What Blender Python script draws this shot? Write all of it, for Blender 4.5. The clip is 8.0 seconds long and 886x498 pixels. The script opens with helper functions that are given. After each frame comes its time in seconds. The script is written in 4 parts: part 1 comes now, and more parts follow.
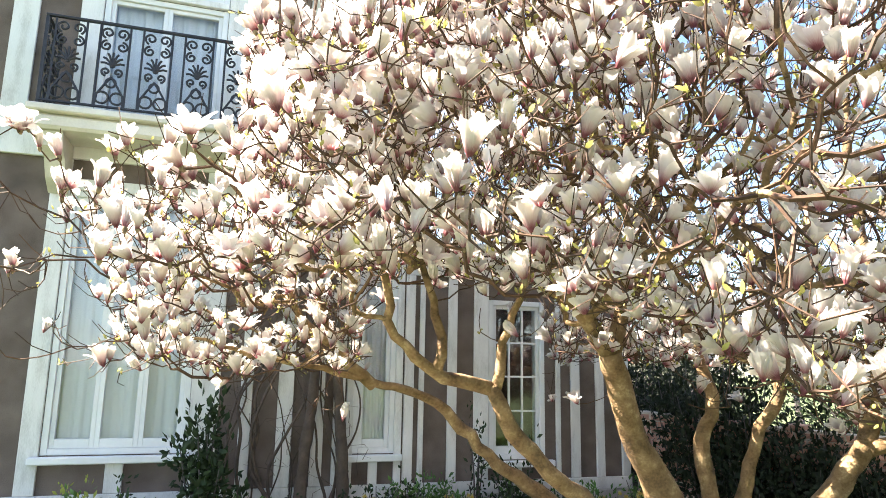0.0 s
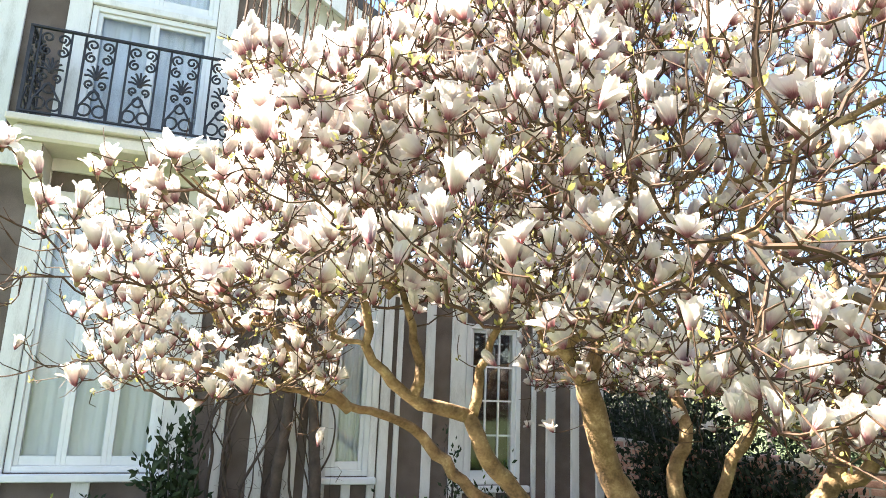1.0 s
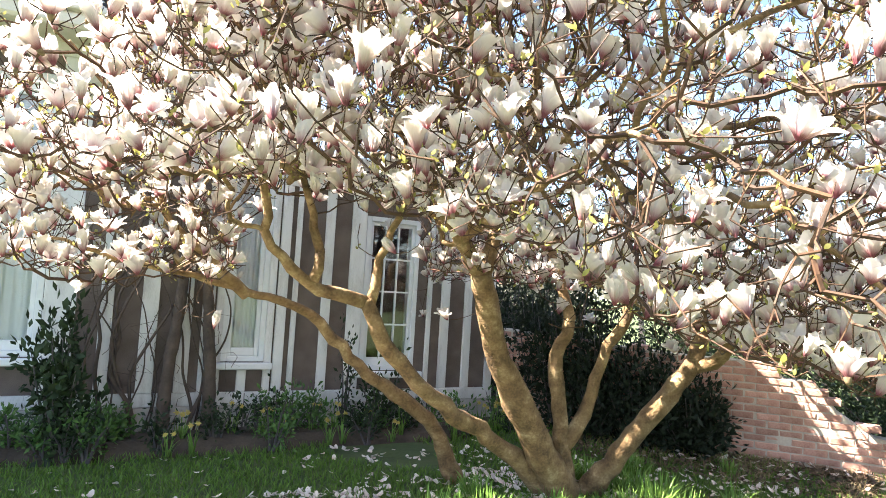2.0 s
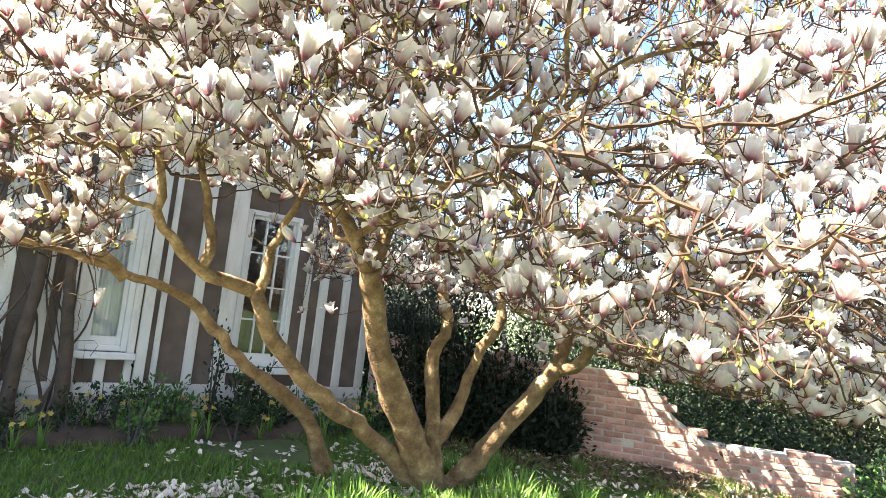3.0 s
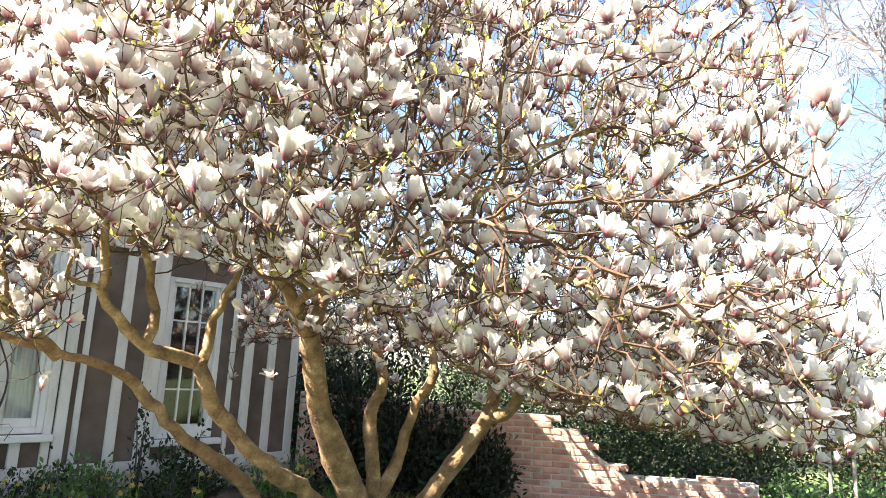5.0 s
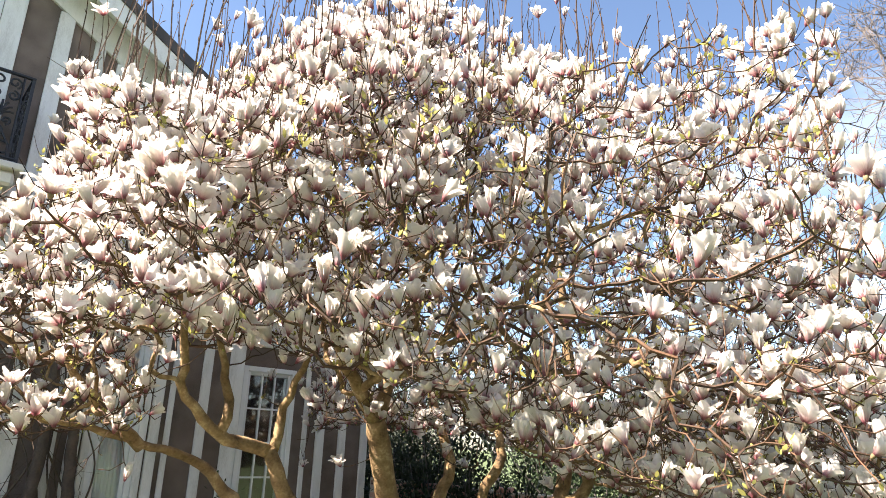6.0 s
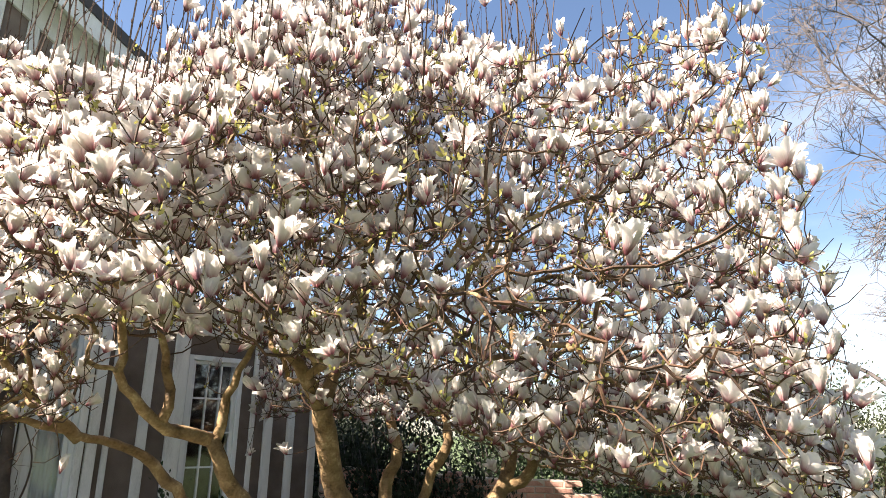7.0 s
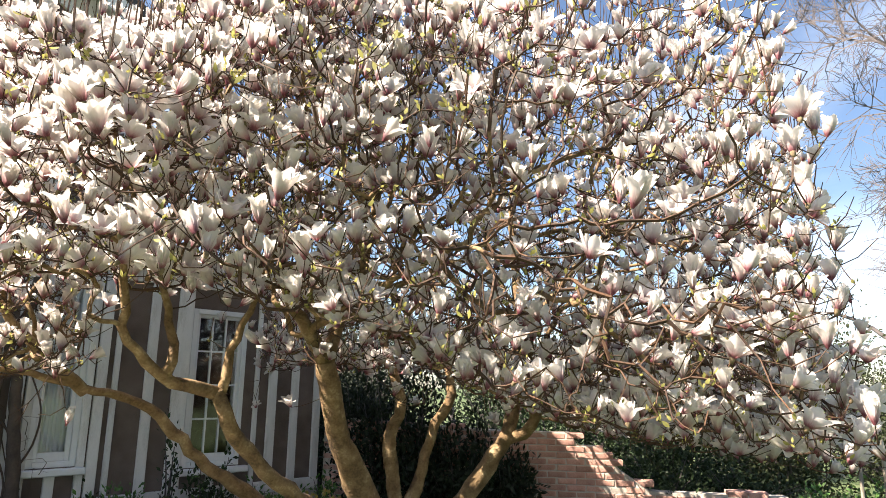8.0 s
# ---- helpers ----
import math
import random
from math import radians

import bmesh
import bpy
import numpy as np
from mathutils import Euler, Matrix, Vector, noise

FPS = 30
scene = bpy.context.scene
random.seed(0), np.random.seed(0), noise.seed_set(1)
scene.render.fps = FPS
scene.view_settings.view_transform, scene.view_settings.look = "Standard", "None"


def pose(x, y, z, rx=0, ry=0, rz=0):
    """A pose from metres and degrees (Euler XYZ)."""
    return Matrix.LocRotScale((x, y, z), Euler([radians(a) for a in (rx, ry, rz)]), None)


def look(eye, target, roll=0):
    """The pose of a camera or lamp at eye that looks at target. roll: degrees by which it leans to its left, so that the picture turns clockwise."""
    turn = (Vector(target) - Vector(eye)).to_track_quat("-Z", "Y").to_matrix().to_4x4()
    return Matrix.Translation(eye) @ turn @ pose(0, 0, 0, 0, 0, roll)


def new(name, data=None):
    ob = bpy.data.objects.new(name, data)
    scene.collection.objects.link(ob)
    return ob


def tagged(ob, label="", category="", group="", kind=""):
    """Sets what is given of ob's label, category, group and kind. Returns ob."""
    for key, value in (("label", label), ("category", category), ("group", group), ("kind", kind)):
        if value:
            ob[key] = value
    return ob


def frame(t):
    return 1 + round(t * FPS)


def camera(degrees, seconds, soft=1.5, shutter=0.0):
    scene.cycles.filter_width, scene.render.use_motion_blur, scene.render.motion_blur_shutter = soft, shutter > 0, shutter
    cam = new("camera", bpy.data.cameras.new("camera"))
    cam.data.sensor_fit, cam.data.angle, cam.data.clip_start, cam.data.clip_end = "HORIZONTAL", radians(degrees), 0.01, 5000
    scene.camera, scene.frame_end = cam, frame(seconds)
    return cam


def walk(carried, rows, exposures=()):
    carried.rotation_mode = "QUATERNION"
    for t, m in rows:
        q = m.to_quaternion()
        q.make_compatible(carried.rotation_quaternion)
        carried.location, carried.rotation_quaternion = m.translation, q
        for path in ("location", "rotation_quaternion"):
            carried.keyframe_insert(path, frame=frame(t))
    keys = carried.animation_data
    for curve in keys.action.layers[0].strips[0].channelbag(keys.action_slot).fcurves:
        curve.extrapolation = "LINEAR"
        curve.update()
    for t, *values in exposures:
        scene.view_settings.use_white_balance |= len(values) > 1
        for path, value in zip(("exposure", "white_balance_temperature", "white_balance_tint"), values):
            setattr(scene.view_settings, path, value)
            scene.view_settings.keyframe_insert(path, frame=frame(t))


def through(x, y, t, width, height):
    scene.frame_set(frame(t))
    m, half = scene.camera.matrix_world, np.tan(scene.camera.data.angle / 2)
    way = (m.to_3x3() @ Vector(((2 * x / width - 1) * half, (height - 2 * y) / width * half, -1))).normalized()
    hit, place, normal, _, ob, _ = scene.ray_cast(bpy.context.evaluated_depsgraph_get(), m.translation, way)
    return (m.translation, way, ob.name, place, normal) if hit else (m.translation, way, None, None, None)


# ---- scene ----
cam = camera(67.0, 8.0, 0.8)
PATH = [
    (0, (0.306, 0.559, 1.662), (0.899, 2.436, 2.019), 1.0),
    (0.5, (0.276, 0.548, 1.71), (0.882, 2.405, 2.143), 2.3),
    (1, (0.288, 0.535, 1.708), (0.934, 2.383, 2.12), 2.3),
    (1.5, (0.309, 0.53, 1.665), (1.098, 2.344, 1.958), 2.7),
    (2, (0.274, 0.523, 1.661), (1.219, 2.281, 1.784), 3.4),
    (2.2, (0.21, 0.539, 1.677), (1.278, 2.223, 1.839), 4.5),
    (3.3, (-0.004, 0.444, 1.52), (1.317, 1.941, 1.647), 5.9),
    (3.5, (-0.053, 0.442, 1.51), (1.309, 1.907, 1.536), 5.6),
    (4, (-0.143, 0.429, 1.538), (1.196, 1.914, 1.494), 3.3),
    (4.5, (-0.251, 0.446, 1.565), (1.213, 1.794, 1.764), 1.5),
    (5, (-0.3, 0.387, 1.591), (1.141, 1.728, 1.944), 2.9),
    (5.2, (-0.309, 0.381, 1.603), (1.092, 1.755, 1.986), 3.1),
    (6.3, (-0.362, 0.193, 1.604), (0.877, 1.638, 2.217), 1.6),
    (6.5, (-0.34, 0.179, 1.596), (0.948, 1.585, 2.199), 1.2),
    (7, (-0.327, 0.178, 1.6), (1.035, 1.54, 2.138), 0.8),
    (7.5, (-0.294, 0.193, 1.586), (1.071, 1.574, 2.065), 0.8),
    (8, (-0.284, 0.21, 1.608), (1.093, 1.602, 2.015), 0.9),
]
walk(cam, [(t, look(eye, target, roll)) for t, eye, target, roll in PATH],
     exposures=[(0.0, 3.4, 6400, 12), (2.0, 3.45, 6250, 12), (3.5, 3.45, 6200, 11), (4.8, 3.3, 6300, 12), (6.5, 2.45, 6400, 14), (8.0, 2.3, 6350, 13)])

# ---- light ----
SUN = Vector((-0.99, 0.46, 1.0)).normalized()
sun_ob = new("sun", bpy.data.lights.new("sun", "SUN"))
sun_ob.data.energy, sun_ob.data.angle, sun_ob.data.color = 5.0, radians(0.55), (1.0, 0.88, 0.71)
sun_ob.matrix_world = look(SUN * 40, (0, 0, 0))
world = bpy.data.worlds.new("sky")
scene.world = world
world.use_nodes = True
wn, wl = world.node_tree.nodes, world.node_tree.links
sky = wn.new("ShaderNodeTexSky")
sky.sky_type, sky.sun_disc = "NISHITA", False
sky.sun_elevation, sky.sun_rotation = math.asin(SUN.z), math.atan2(SUN.x, SUN.y)
sky.air_density, sky.dust_density, sky.ozone_density = 1.0, 0.6, 1.2
# thin high cloud all over the sky
cl_co, cl_map, cl_noise, cl_ramp, cl_mix = (wn.new("ShaderNode" + k) for k in ("TexCoord", "Mapping", "TexNoise", "ValToRGB", "Mix"))
cl_map.inputs["Scale"].default_value = (1.0, 1.0, 2.6)
cl_noise.inputs["Scale"].default_value, cl_noise.inputs["Detail"].default_value = 2.2, 7
cl_ramp.color_ramp.elements[0].position, cl_ramp.color_ramp.elements[1].position = 0.46, 0.85
cl_ramp.color_ramp.elements[0].color, cl_ramp.color_ramp.elements[1].color = (0.0, 0.0, 0.0, 1), (0.55, 0.55, 0.55, 1)
cl_mix.data_type = "RGBA"
cl_mix.inputs[7].default_value = (9.0, 9.4, 10.0, 1)
wl.new(cl_co.outputs["Generated"], cl_map.inputs[0])
wl.new(cl_map.outputs[0], cl_noise.inputs["Vector"])
wl.new(cl_noise.outputs[0], cl_ramp.inputs[0])
wl.new(cl_ramp.outputs[0], cl_mix.inputs[0])
wl.new(sky.outputs[0], cl_mix.inputs[6])
wl.new(cl_mix.outputs[2], wn["Background"].inputs[0])
wn["Background"].inputs[1].default_value = 0.045


# ---- materials ----
def material(name, colours, scale=6.0, rough=0.8, bump=0.2, fine=60.0, metal=0.0, island=False, stretch=(1, 1, 1), spread=0.12):
    """Two scales of noise over a ramp of colours, with bump and a random shade for each object or island."""
    m = bpy.data.materials.new(name)
    m.use_nodes = True
    n, l = m.node_tree.nodes, m.node_tree.links
    b = n["Principled BSDF"]
    co = n.new("ShaderNodeTexCoord")
    mp = n.new("ShaderNodeMapping")
    mp.inputs["Scale"].default_value = stretch
    l.new(co.outputs["Object"], mp.inputs[0])
    big, small = n.new("ShaderNodeTexNoise"), n.new("ShaderNodeTexNoise")
    big.inputs["Scale"].default_value, small.inputs["Scale"].default_value = scale, fine
    big.inputs["Detail"].default_value = 6
    for t in (big, small):
        l.new(mp.outputs[0], t.inputs["Vector"])
    mix = n.new("ShaderNodeMath")
    mix.operation = "MULTIPLY_ADD"
    mix.inputs[1].default_value = 0.35
    l.new(small.outputs[0], mix.inputs[0])
    l.new(big.outputs[0], mix.inputs[2])
    ramp = n.new("ShaderNodeValToRGB")
    els = ramp.color_ramp.elements
    while len(els) < len(colours):
        els.new(0.5)
    for i, c in enumerate(colours):
        els[i].position = 0.42 + 0.5 * i / max(1, len(colours) - 1)
        els[i].color = (*c, 1)
    l.new(mix.outputs[0], ramp.inputs[0])
    hsv = n.new("ShaderNodeHueSaturation")
    l.new(ramp.outputs[0], hsv.inputs["Color"])
    if island:
        rnd = n.new("ShaderNodeNewGeometry").outputs["Random Per Island"]
    else:
        rnd = n.new("ShaderNodeObjectInfo").outputs["Random"]
    mr = n.new("ShaderNodeMapRange")
    mr.inputs[3].default_value, mr.inputs[4].default_value = 1 - spread, 1 + spread
    l.new(rnd, mr.inputs[0])
    l.new(mr.outputs[0], hsv.inputs["Value"])
    l.new(hsv.outputs[0], b.inputs["Base Color"])
    b.inputs["Roughness"].default_value, b.inputs["Metallic"].default_value = rough, metal
    if bump:
        bp = n.new("ShaderNodeBump")
        bp.inputs["Strength"].default_value, bp.inputs["Distance"].default_value = bump, 0.02
        l.new(mix.outputs[0], bp.inputs["Height"])
        l.new(bp.outputs[0], b.inputs["Normal"])
    return m


def leafy(name, base, tip, through, rough=0.5, spread=0.25, streak=0.0):
    """Thin tissue: colour runs along the piece (UV v), part of the light goes through."""
    m = bpy.data.materials.new(name)
    m.use_nodes = True
    n, l = m.node_tree.nodes, m.node_tree.links
    b, out = n["Principled BSDF"], n["Material Output"]
    uv = n.new("ShaderNodeUVMap")
    sep = n.new("ShaderNodeSeparateXYZ")
    l.new(uv.outputs[0], sep.inputs[0])
    wav = n.new("ShaderNodeTexNoise")
    wav.inputs["Scale"].default_value = 5.0
    mp = n.new("ShaderNodeMapping")
    mp.inputs["Scale"].default_value = (3.0, 0.5, 1.0)
    l.new(uv.outputs[0], mp.inputs[0])
    l.new(mp.outputs[0], wav.inputs["Vector"])
    ad = n.new("ShaderNodeMath")
    ad.operation = "MULTIPLY_ADD"
    ad.inputs[1].default_value = -streak
    l.new(wav.outputs[0], ad.inputs[0])
    l.new(sep.outputs["Y"], ad.inputs[2])
    ramp = n.new("ShaderNodeValToRGB")
    els = ramp.color_ramp.elements
    stops = [(0.0, base)] + tip if isinstance(tip, list) else [(0.0, base), (1.0, tip)]
    while len(els) < len(stops):
        els.new(0.5)
    for i, (p, c) in enumerate(stops):
        els[i].position = p
        els[i].color = (*c, 1)
    l.new(ad.outputs[0], ramp.inputs[0])
    hsv = n.new("ShaderNodeHueSaturation")
    mr = n.new("ShaderNodeMapRange")
    mr.inputs[3].default_value, mr.inputs[4].default_value = 1 - spread, 1 + spread * 0.4
    l.new(n.new("ShaderNodeNewGeometry").outputs["Random Per Island"], mr.inputs[0])
    l.new(mr.outputs[0], hsv.inputs["Value"])
    l.new(ramp.outputs[0], hsv.inputs["Color"])
    l.new(hsv.outputs[0], b.inputs["Base Color"])
    b.inputs["Roughness"].default_value = rough
    b.inputs["Specular IOR Level"].default_value = 0.25
    tr = n.new("ShaderNodeBsdfTranslucent")
    l.new(hsv.outputs[0], tr.inputs[0])
    mx = n.new("ShaderNodeMixShader")
    mx.inputs[0].default_value = through
    l.new(b.outputs[0], mx.inputs[1])
    l.new(tr.outputs[0], mx.inputs[2])
    l.new(mx.outputs[0], out.inputs[0])
    return m


WHITE = material("white_timber", [(0.48, 0.47, 0.45), (0.64, 0.635, 0.62), (0.70, 0.695, 0.68)], 2.5, 0.6, 0.15, 40, stretch=(4, 4, 1), spread=0.04)
FRAME = material("white_gloss_paint", [(0.62, 0.63, 0.64), (0.72, 0.73, 0.74)], 3, 0.35, 0.06, 30, spread=0.03)
DASH = material("brown_render", [(0.085, 0.064, 0.054), (0.14, 0.108, 0.092), (0.195, 0.155, 0.134)], 3.0, 0.95, 0.7, 120, spread=0.15)
PLINTH = material("grey_plinth", [(0.30, 0.28, 0.26), (0.48, 0.46, 0.43)], 2.0, 0.9, 0.4, 60)
STONE = material("painted_stone", [(0.50, 0.47, 0.41), (0.68, 0.65, 0.58)], 2.5, 0.8, 0.3, 50)
ROOF = material("dark_roof_tile", [(0.035, 0.032, 0.035), (0.08, 0.07, 0.07)], 4, 0.8, 0.4, 40)
IRON = material("black_iron", [(0.012, 0.012, 0.016), (0.03, 0.03, 0.035)], 20, 0.45, 0.1, 80, metal=0.3)
BARK = material("magnolia_bark", [(0.055, 0.033, 0.016), (0.14, 0.086, 0.038), (0.215, 0.142, 0.068), (0.37, 0.28, 0.155)], 8.0, 0.88, 1.0, 55, stretch=(1, 1, 1.1), spread=0.08)
TWIG = material("twig_bark", [(0.024, 0.011, 0.005), (0.078, 0.036, 0.014)], 8, 0.8, 0.3, 60, island=True, spread=0.3)
VINE = material("vine_bark", [(0.045, 0.032, 0.026), (0.11, 0.08, 0.06)], 8, 0.9, 0.8, 50)
PETAL = leafy("magnolia_petal", (0.26, 0.09, 0.11), [(0.08, (0.42, 0.22, 0.24)), (0.22, (0.63, 0.50, 0.50)), (0.42, (0.75, 0.70, 0.675)), (1.0, (0.82, 0.79, 0.745))], 0.58, 0.45, 0.12, 0.25)
CALYX = material("bud_scale", [(0.10, 0.07, 0.04), (0.20, 0.15, 0.08)], 30, 0.9, 0.2, 90)
FALLEN = leafy("fallen_petal", (0.66, 0.50, 0.46), [(0.4, (0.80, 0.72, 0.66)), (1.0, (0.84, 0.80, 0.74))], 0.2, 0.5, 0.35, 0.3)
YOUNG = leafy("young_leaf", (0.24, 0.23, 0.06), (0.48, 0.45, 0.15), 0.55, 0.5)
GRASS = leafy("grass_blade", (0.05, 0.10, 0.018), (0.17, 0.30, 0.05), 0.35, 0.5, 0.35)
STRAP = leafy("strap_leaf", (0.08, 0.15, 0.03), (0.22, 0.38, 0.08), 0.3, 0.4, 0.25)
FLAX = leafy("flax_leaf", (0.22, 0.27, 0.05), (0.40, 0.42, 0.09), 0.3, 0.4, 0.2)
STRAW = leafy("dry_stalk", (0.24, 0.18, 0.10), (0.42, 0.33, 0.20), 0.15, 0.8, 0.35)
DEAD = leafy("dead_leaf", (0.09, 0.06, 0.04), (0.21, 0.15, 0.11), 0.1, 0.85, 0.4)
HOLLY = leafy("dark_leaf", (0.014, 0.026, 0.010), (0.034, 0.058, 0.022), 0.12, 0.6, 0.4)
# near-black: the deep shade by the house is put into this leaf colour
SHADE_LEAF = leafy("deep_shade_leaf", (0.008, 0.014, 0.007), (0.020, 0.032, 0.014), 0.08, 0.65, 0.4)
IVY = leafy("ivy_leaf", (0.05, 0.11, 0.028), (0.14, 0.26, 0.07), 0.25, 0.45, 0.4)
HEDGE = leafy("hedge_leaf", (0.018, 0.026, 0.010), (0.058, 0.070, 0.028), 0.15, 0.7, 0.45)
YELLOW = leafy("daffodil_petal", (0.55, 0.44, 0.12), (0.66, 0.58, 0.26), 0.3, 0.5, 0.1)
SOIL = material("lawn_soil", [(0.030, 0.045, 0.014), (0.055, 0.085, 0.024), (0.085, 0.10, 0.04)], 2.2, 0.95, 0.6, 30)
EARTH = material("bed_earth", [(0.035, 0.026, 0.018), (0.08, 0.06, 0.042)], 5, 0.95, 0.8, 40)
BRICK = material("red_brick", [(0.27, 0.13, 0.10), (0.44, 0.25, 0.20), (0.54, 0.36, 0.29)], 7, 0.9, 0.5, 70, spread=0.22)
BRICKS = material("red_brick_course", [(0.27, 0.13, 0.10), (0.44, 0.25, 0.20), (0.54, 0.36, 0.29)], 7, 0.9, 0.5, 70, island=True, spread=0.22)
MORTAR = material("lime_mortar", [(0.32, 0.28, 0.24), (0.50, 0.45, 0.39)], 6, 0.95, 0.5, 60)
# curtain white with a blue cast that stands in for sky reflected in the glass
CURTAIN = material("sky_pale_curtain", [(0.66, 0.69, 0.72), (0.76, 0.78, 0.80)], 2, 0.9, 0.1, 30)
# near-black: the darkness of the unlit rooms is put into this colour
ROOM = material("room_shade", [(0.02, 0.019, 0.018), (0.035, 0.032, 0.03)], 2, 0.9, 0.0, 20)
GREYBARK = material("grey_bark", [(0.055, 0.047, 0.047), (0.11, 0.095, 0.095)], 5, 0.9, 0.5, 40)
WOOD = material("weathered_stake", [(0.20, 0.17, 0.13), (0.34, 0.30, 0.24)], 6, 0.9, 0.4, 50, stretch=(4, 4, 1))

GLASS = bpy.data.materials.new("window_glass")
GLASS.use_nodes = True
gb = GLASS.node_tree.nodes["Principled BSDF"]
gb.inputs["Base Color"].default_value = (0.95, 0.97, 0.98, 1)
gb.inputs["Roughness"].default_value, gb.inputs["Transmission Weight"].default_value, gb.inputs["IOR"].default_value = 0.02, 1.0, 1.5


# ---- mesh helpers ----
def part(name, bm, mat, parent=None, label=""):
    me = bpy.data.meshes.new(name)
    bm.to_mesh(me)
    bm.free()
    me.materials.append(mat)
    ob = new(name, me)
    if parent:
        ob.parent = parent
    return tagged(ob, label)


def raw(name, verts, faces, mat, parent=None, uvs=None, smooth=False, label=""):
    """A mesh from computed vertices; uvs: one pair a vertex."""
    me = bpy.data.meshes.new(name)
    me.from_pydata([tuple(v) for v in verts], [], [tuple(f) for f in faces])
    if uvs is not None:
        lay = me.uv_layers.new(name="UVMap")
        idx = np.empty(len(me.loops), dtype=np.int32)
        me.loops.foreach_get("vertex_index", idx)
        lay.data.foreach_set("uv", np.asarray(uvs, dtype=np.float32)[idx].ravel())
    if smooth:
        me.polygons.foreach_set("use_smooth", [True] * len(me.polygons))
    me.materials.append(mat)
    ob = new(name, me)
    if parent:
        ob.parent = parent
    return tagged(ob, label)


def thing(name, label, category, place=(0, 0, 0), group="", kind=""):
    e = new(name)
    e.location = place
    e.empty_display_size = 0.1
    return tagged(e, label, category, group, kind)


def box(bm, x0, x1, y0, y1, z0, z1, bevel=0.0):
    made = bmesh.ops.create_cube(bm, size=1.0, matrix=Matrix.LocRotScale(((x0 + x1) / 2, (y0 + y1) / 2, (z0 + z1) / 2), None, (x1 - x0, y1 - y0, z1 - z0)))
    if bevel:
        edges = list({e for v in made["verts"] for e in v.link_edges})
        bmesh.ops.bevel(bm, geom=edges, offset=bevel, segments=1, affect="EDGES")
    return bm


def boxed(x0, x1, y0, y1, z0, z1, bevel=0.0):
    return box(bmesh.new(), x0, x1, y0, y1, z0, z1, bevel)


def prism(points, y0, y1):
    """A polygon in x, z drawn through from y0 to y1."""
    bm = bmesh.new()
    a = [bm.verts.new((x, y0, z)) for x, z in points]
    b = [bm.verts.new((x, y1, z)) for x, z in points]
    bm.faces.new(a)
    bm.faces.new(b[::-1])
    for i in range(len(a)):
        j = (i + 1) % len(a)
        bm.faces.new((a[j], a[i], b[i], b[j]))
    bmesh.ops.recalc_face_normals(bm, faces=bm.faces)
    return bm


def smooth_line(points, step):
    """Catmull-Rom through the points; returns points about step apart."""
    p = [Vector(q) for q in points]
    p = [2 * p[0] - p[1]] + p + [2 * p[-1] - p[-2]]
    out = []
    for a, b, c, d in zip(p, p[1:], p[2:], p[3:]):
        k = max(1, int((c - b).length / step))
        for i in range(k):
            t = i / k
            out.append(0.5 * ((2 * b) + (c - a) * t + (2 * a - 5 * b + 4 * c - d) * t * t + (3 * b - a - 3 * c + d) * t ** 3))
    out.append(p[-2])
    return out


def tube(points, radii, sides, verts, faces, knots=0.0, rng=None, uvs=None):
    """Adds a tapered tube to the lists."""
    p = np.array([tuple(q) for q in points], dtype=float)
    t = np.gradient(p, axis=0)
    t /= np.linalg.norm(t, axis=1)[:, None] + 1e-9
    ref = np.where(np.abs(t[:, 2:3]) > 0.85, np.array([[1.0, 0.2, 0.0]]), np.array([[0.0, 0.0, 1.0]]))
    if np.any(np.abs(t[:, 2]) > 0.85) and np.any(np.abs(t[:, 2]) <= 0.85):
        ref = np.repeat(np.array([[0.83, -0.55, 0.12]]), len(p), 0)
    u = np.cross(t, ref)
    u /= np.linalg.norm(u, axis=1)[:, None] + 1e-9
    v = np.cross(t, u)
    start = len(verts)
    ang = np.arange(sides) * 2 * math.pi / sides
    for i in range(len(p)):
        for k in range(sides):
            r = radii[i] * (1 + (knots * rng.uniform(-1, 1) if knots else 0))
            verts.append(p[i] + r * (math.cos(ang[k]) * u[i] + math.sin(ang[k]) * v[i]))
    for i in range(len(p) - 1):
        a, b = start + i * sides, start + (i + 1) * sides
        for k in range(sides):
            j = (k + 1) % sides
            faces.append((a + k, a + j, b + j, b + k))
    faces.append(tuple(range(start + sides - 1, start - 1, -1)))
    e = start + (len(p) - 1) * sides
    faces.append(tuple(range(e, e + sides)))


def leaf_field(places, ups, sizes, rng, aspect=0.45, rows=2, droop=0.2):
    """Many small leaves, each a bent strip. Returns verts, faces, uvs."""
    n = len(places)
    base = np.array(places, dtype=float)
    up = np.array(ups, dtype=float)
    up /= np.linalg.norm(up, axis=1)[:, None] + 1e-9
    side = np.cross(up, rng.normal(size=(n, 3)))
    side /= np.linalg.norm(side, axis=1)[:, None] + 1e-9
    nrm = np.cross(up, side)
    s = np.array(sizes, dtype=float)[:, None]
    vs, uv = [], []
    prof = {2: [(0, 0.15), (0.5, 1.0), (1.0, 0.1)], 3: [(0, 0.25), (0.35, 1.0), (0.7, 0.8), (1.0, 0.1)]}[rows]
    for t, w in prof:
        c = base + up * s * t + nrm * s * droop * t * t
        for q in (-1, 1):
            vs.append(c + side * s * aspect * 0.5 * w * q)
            uv.append((0.5 + 0.5 * q * w, t))
    k = len(vs)
    verts = np.stack(vs, 1).reshape(-1, 3)
    faces = []
    for i in range(n):
        o = i * k
        for r in range(rows):
            faces.append((o + 2 * r, o + 2 * r + 1, o + 2 * r + 3, o + 2 * r + 2))
    return verts, faces, np.tile(np.array(uv), (n, 1))


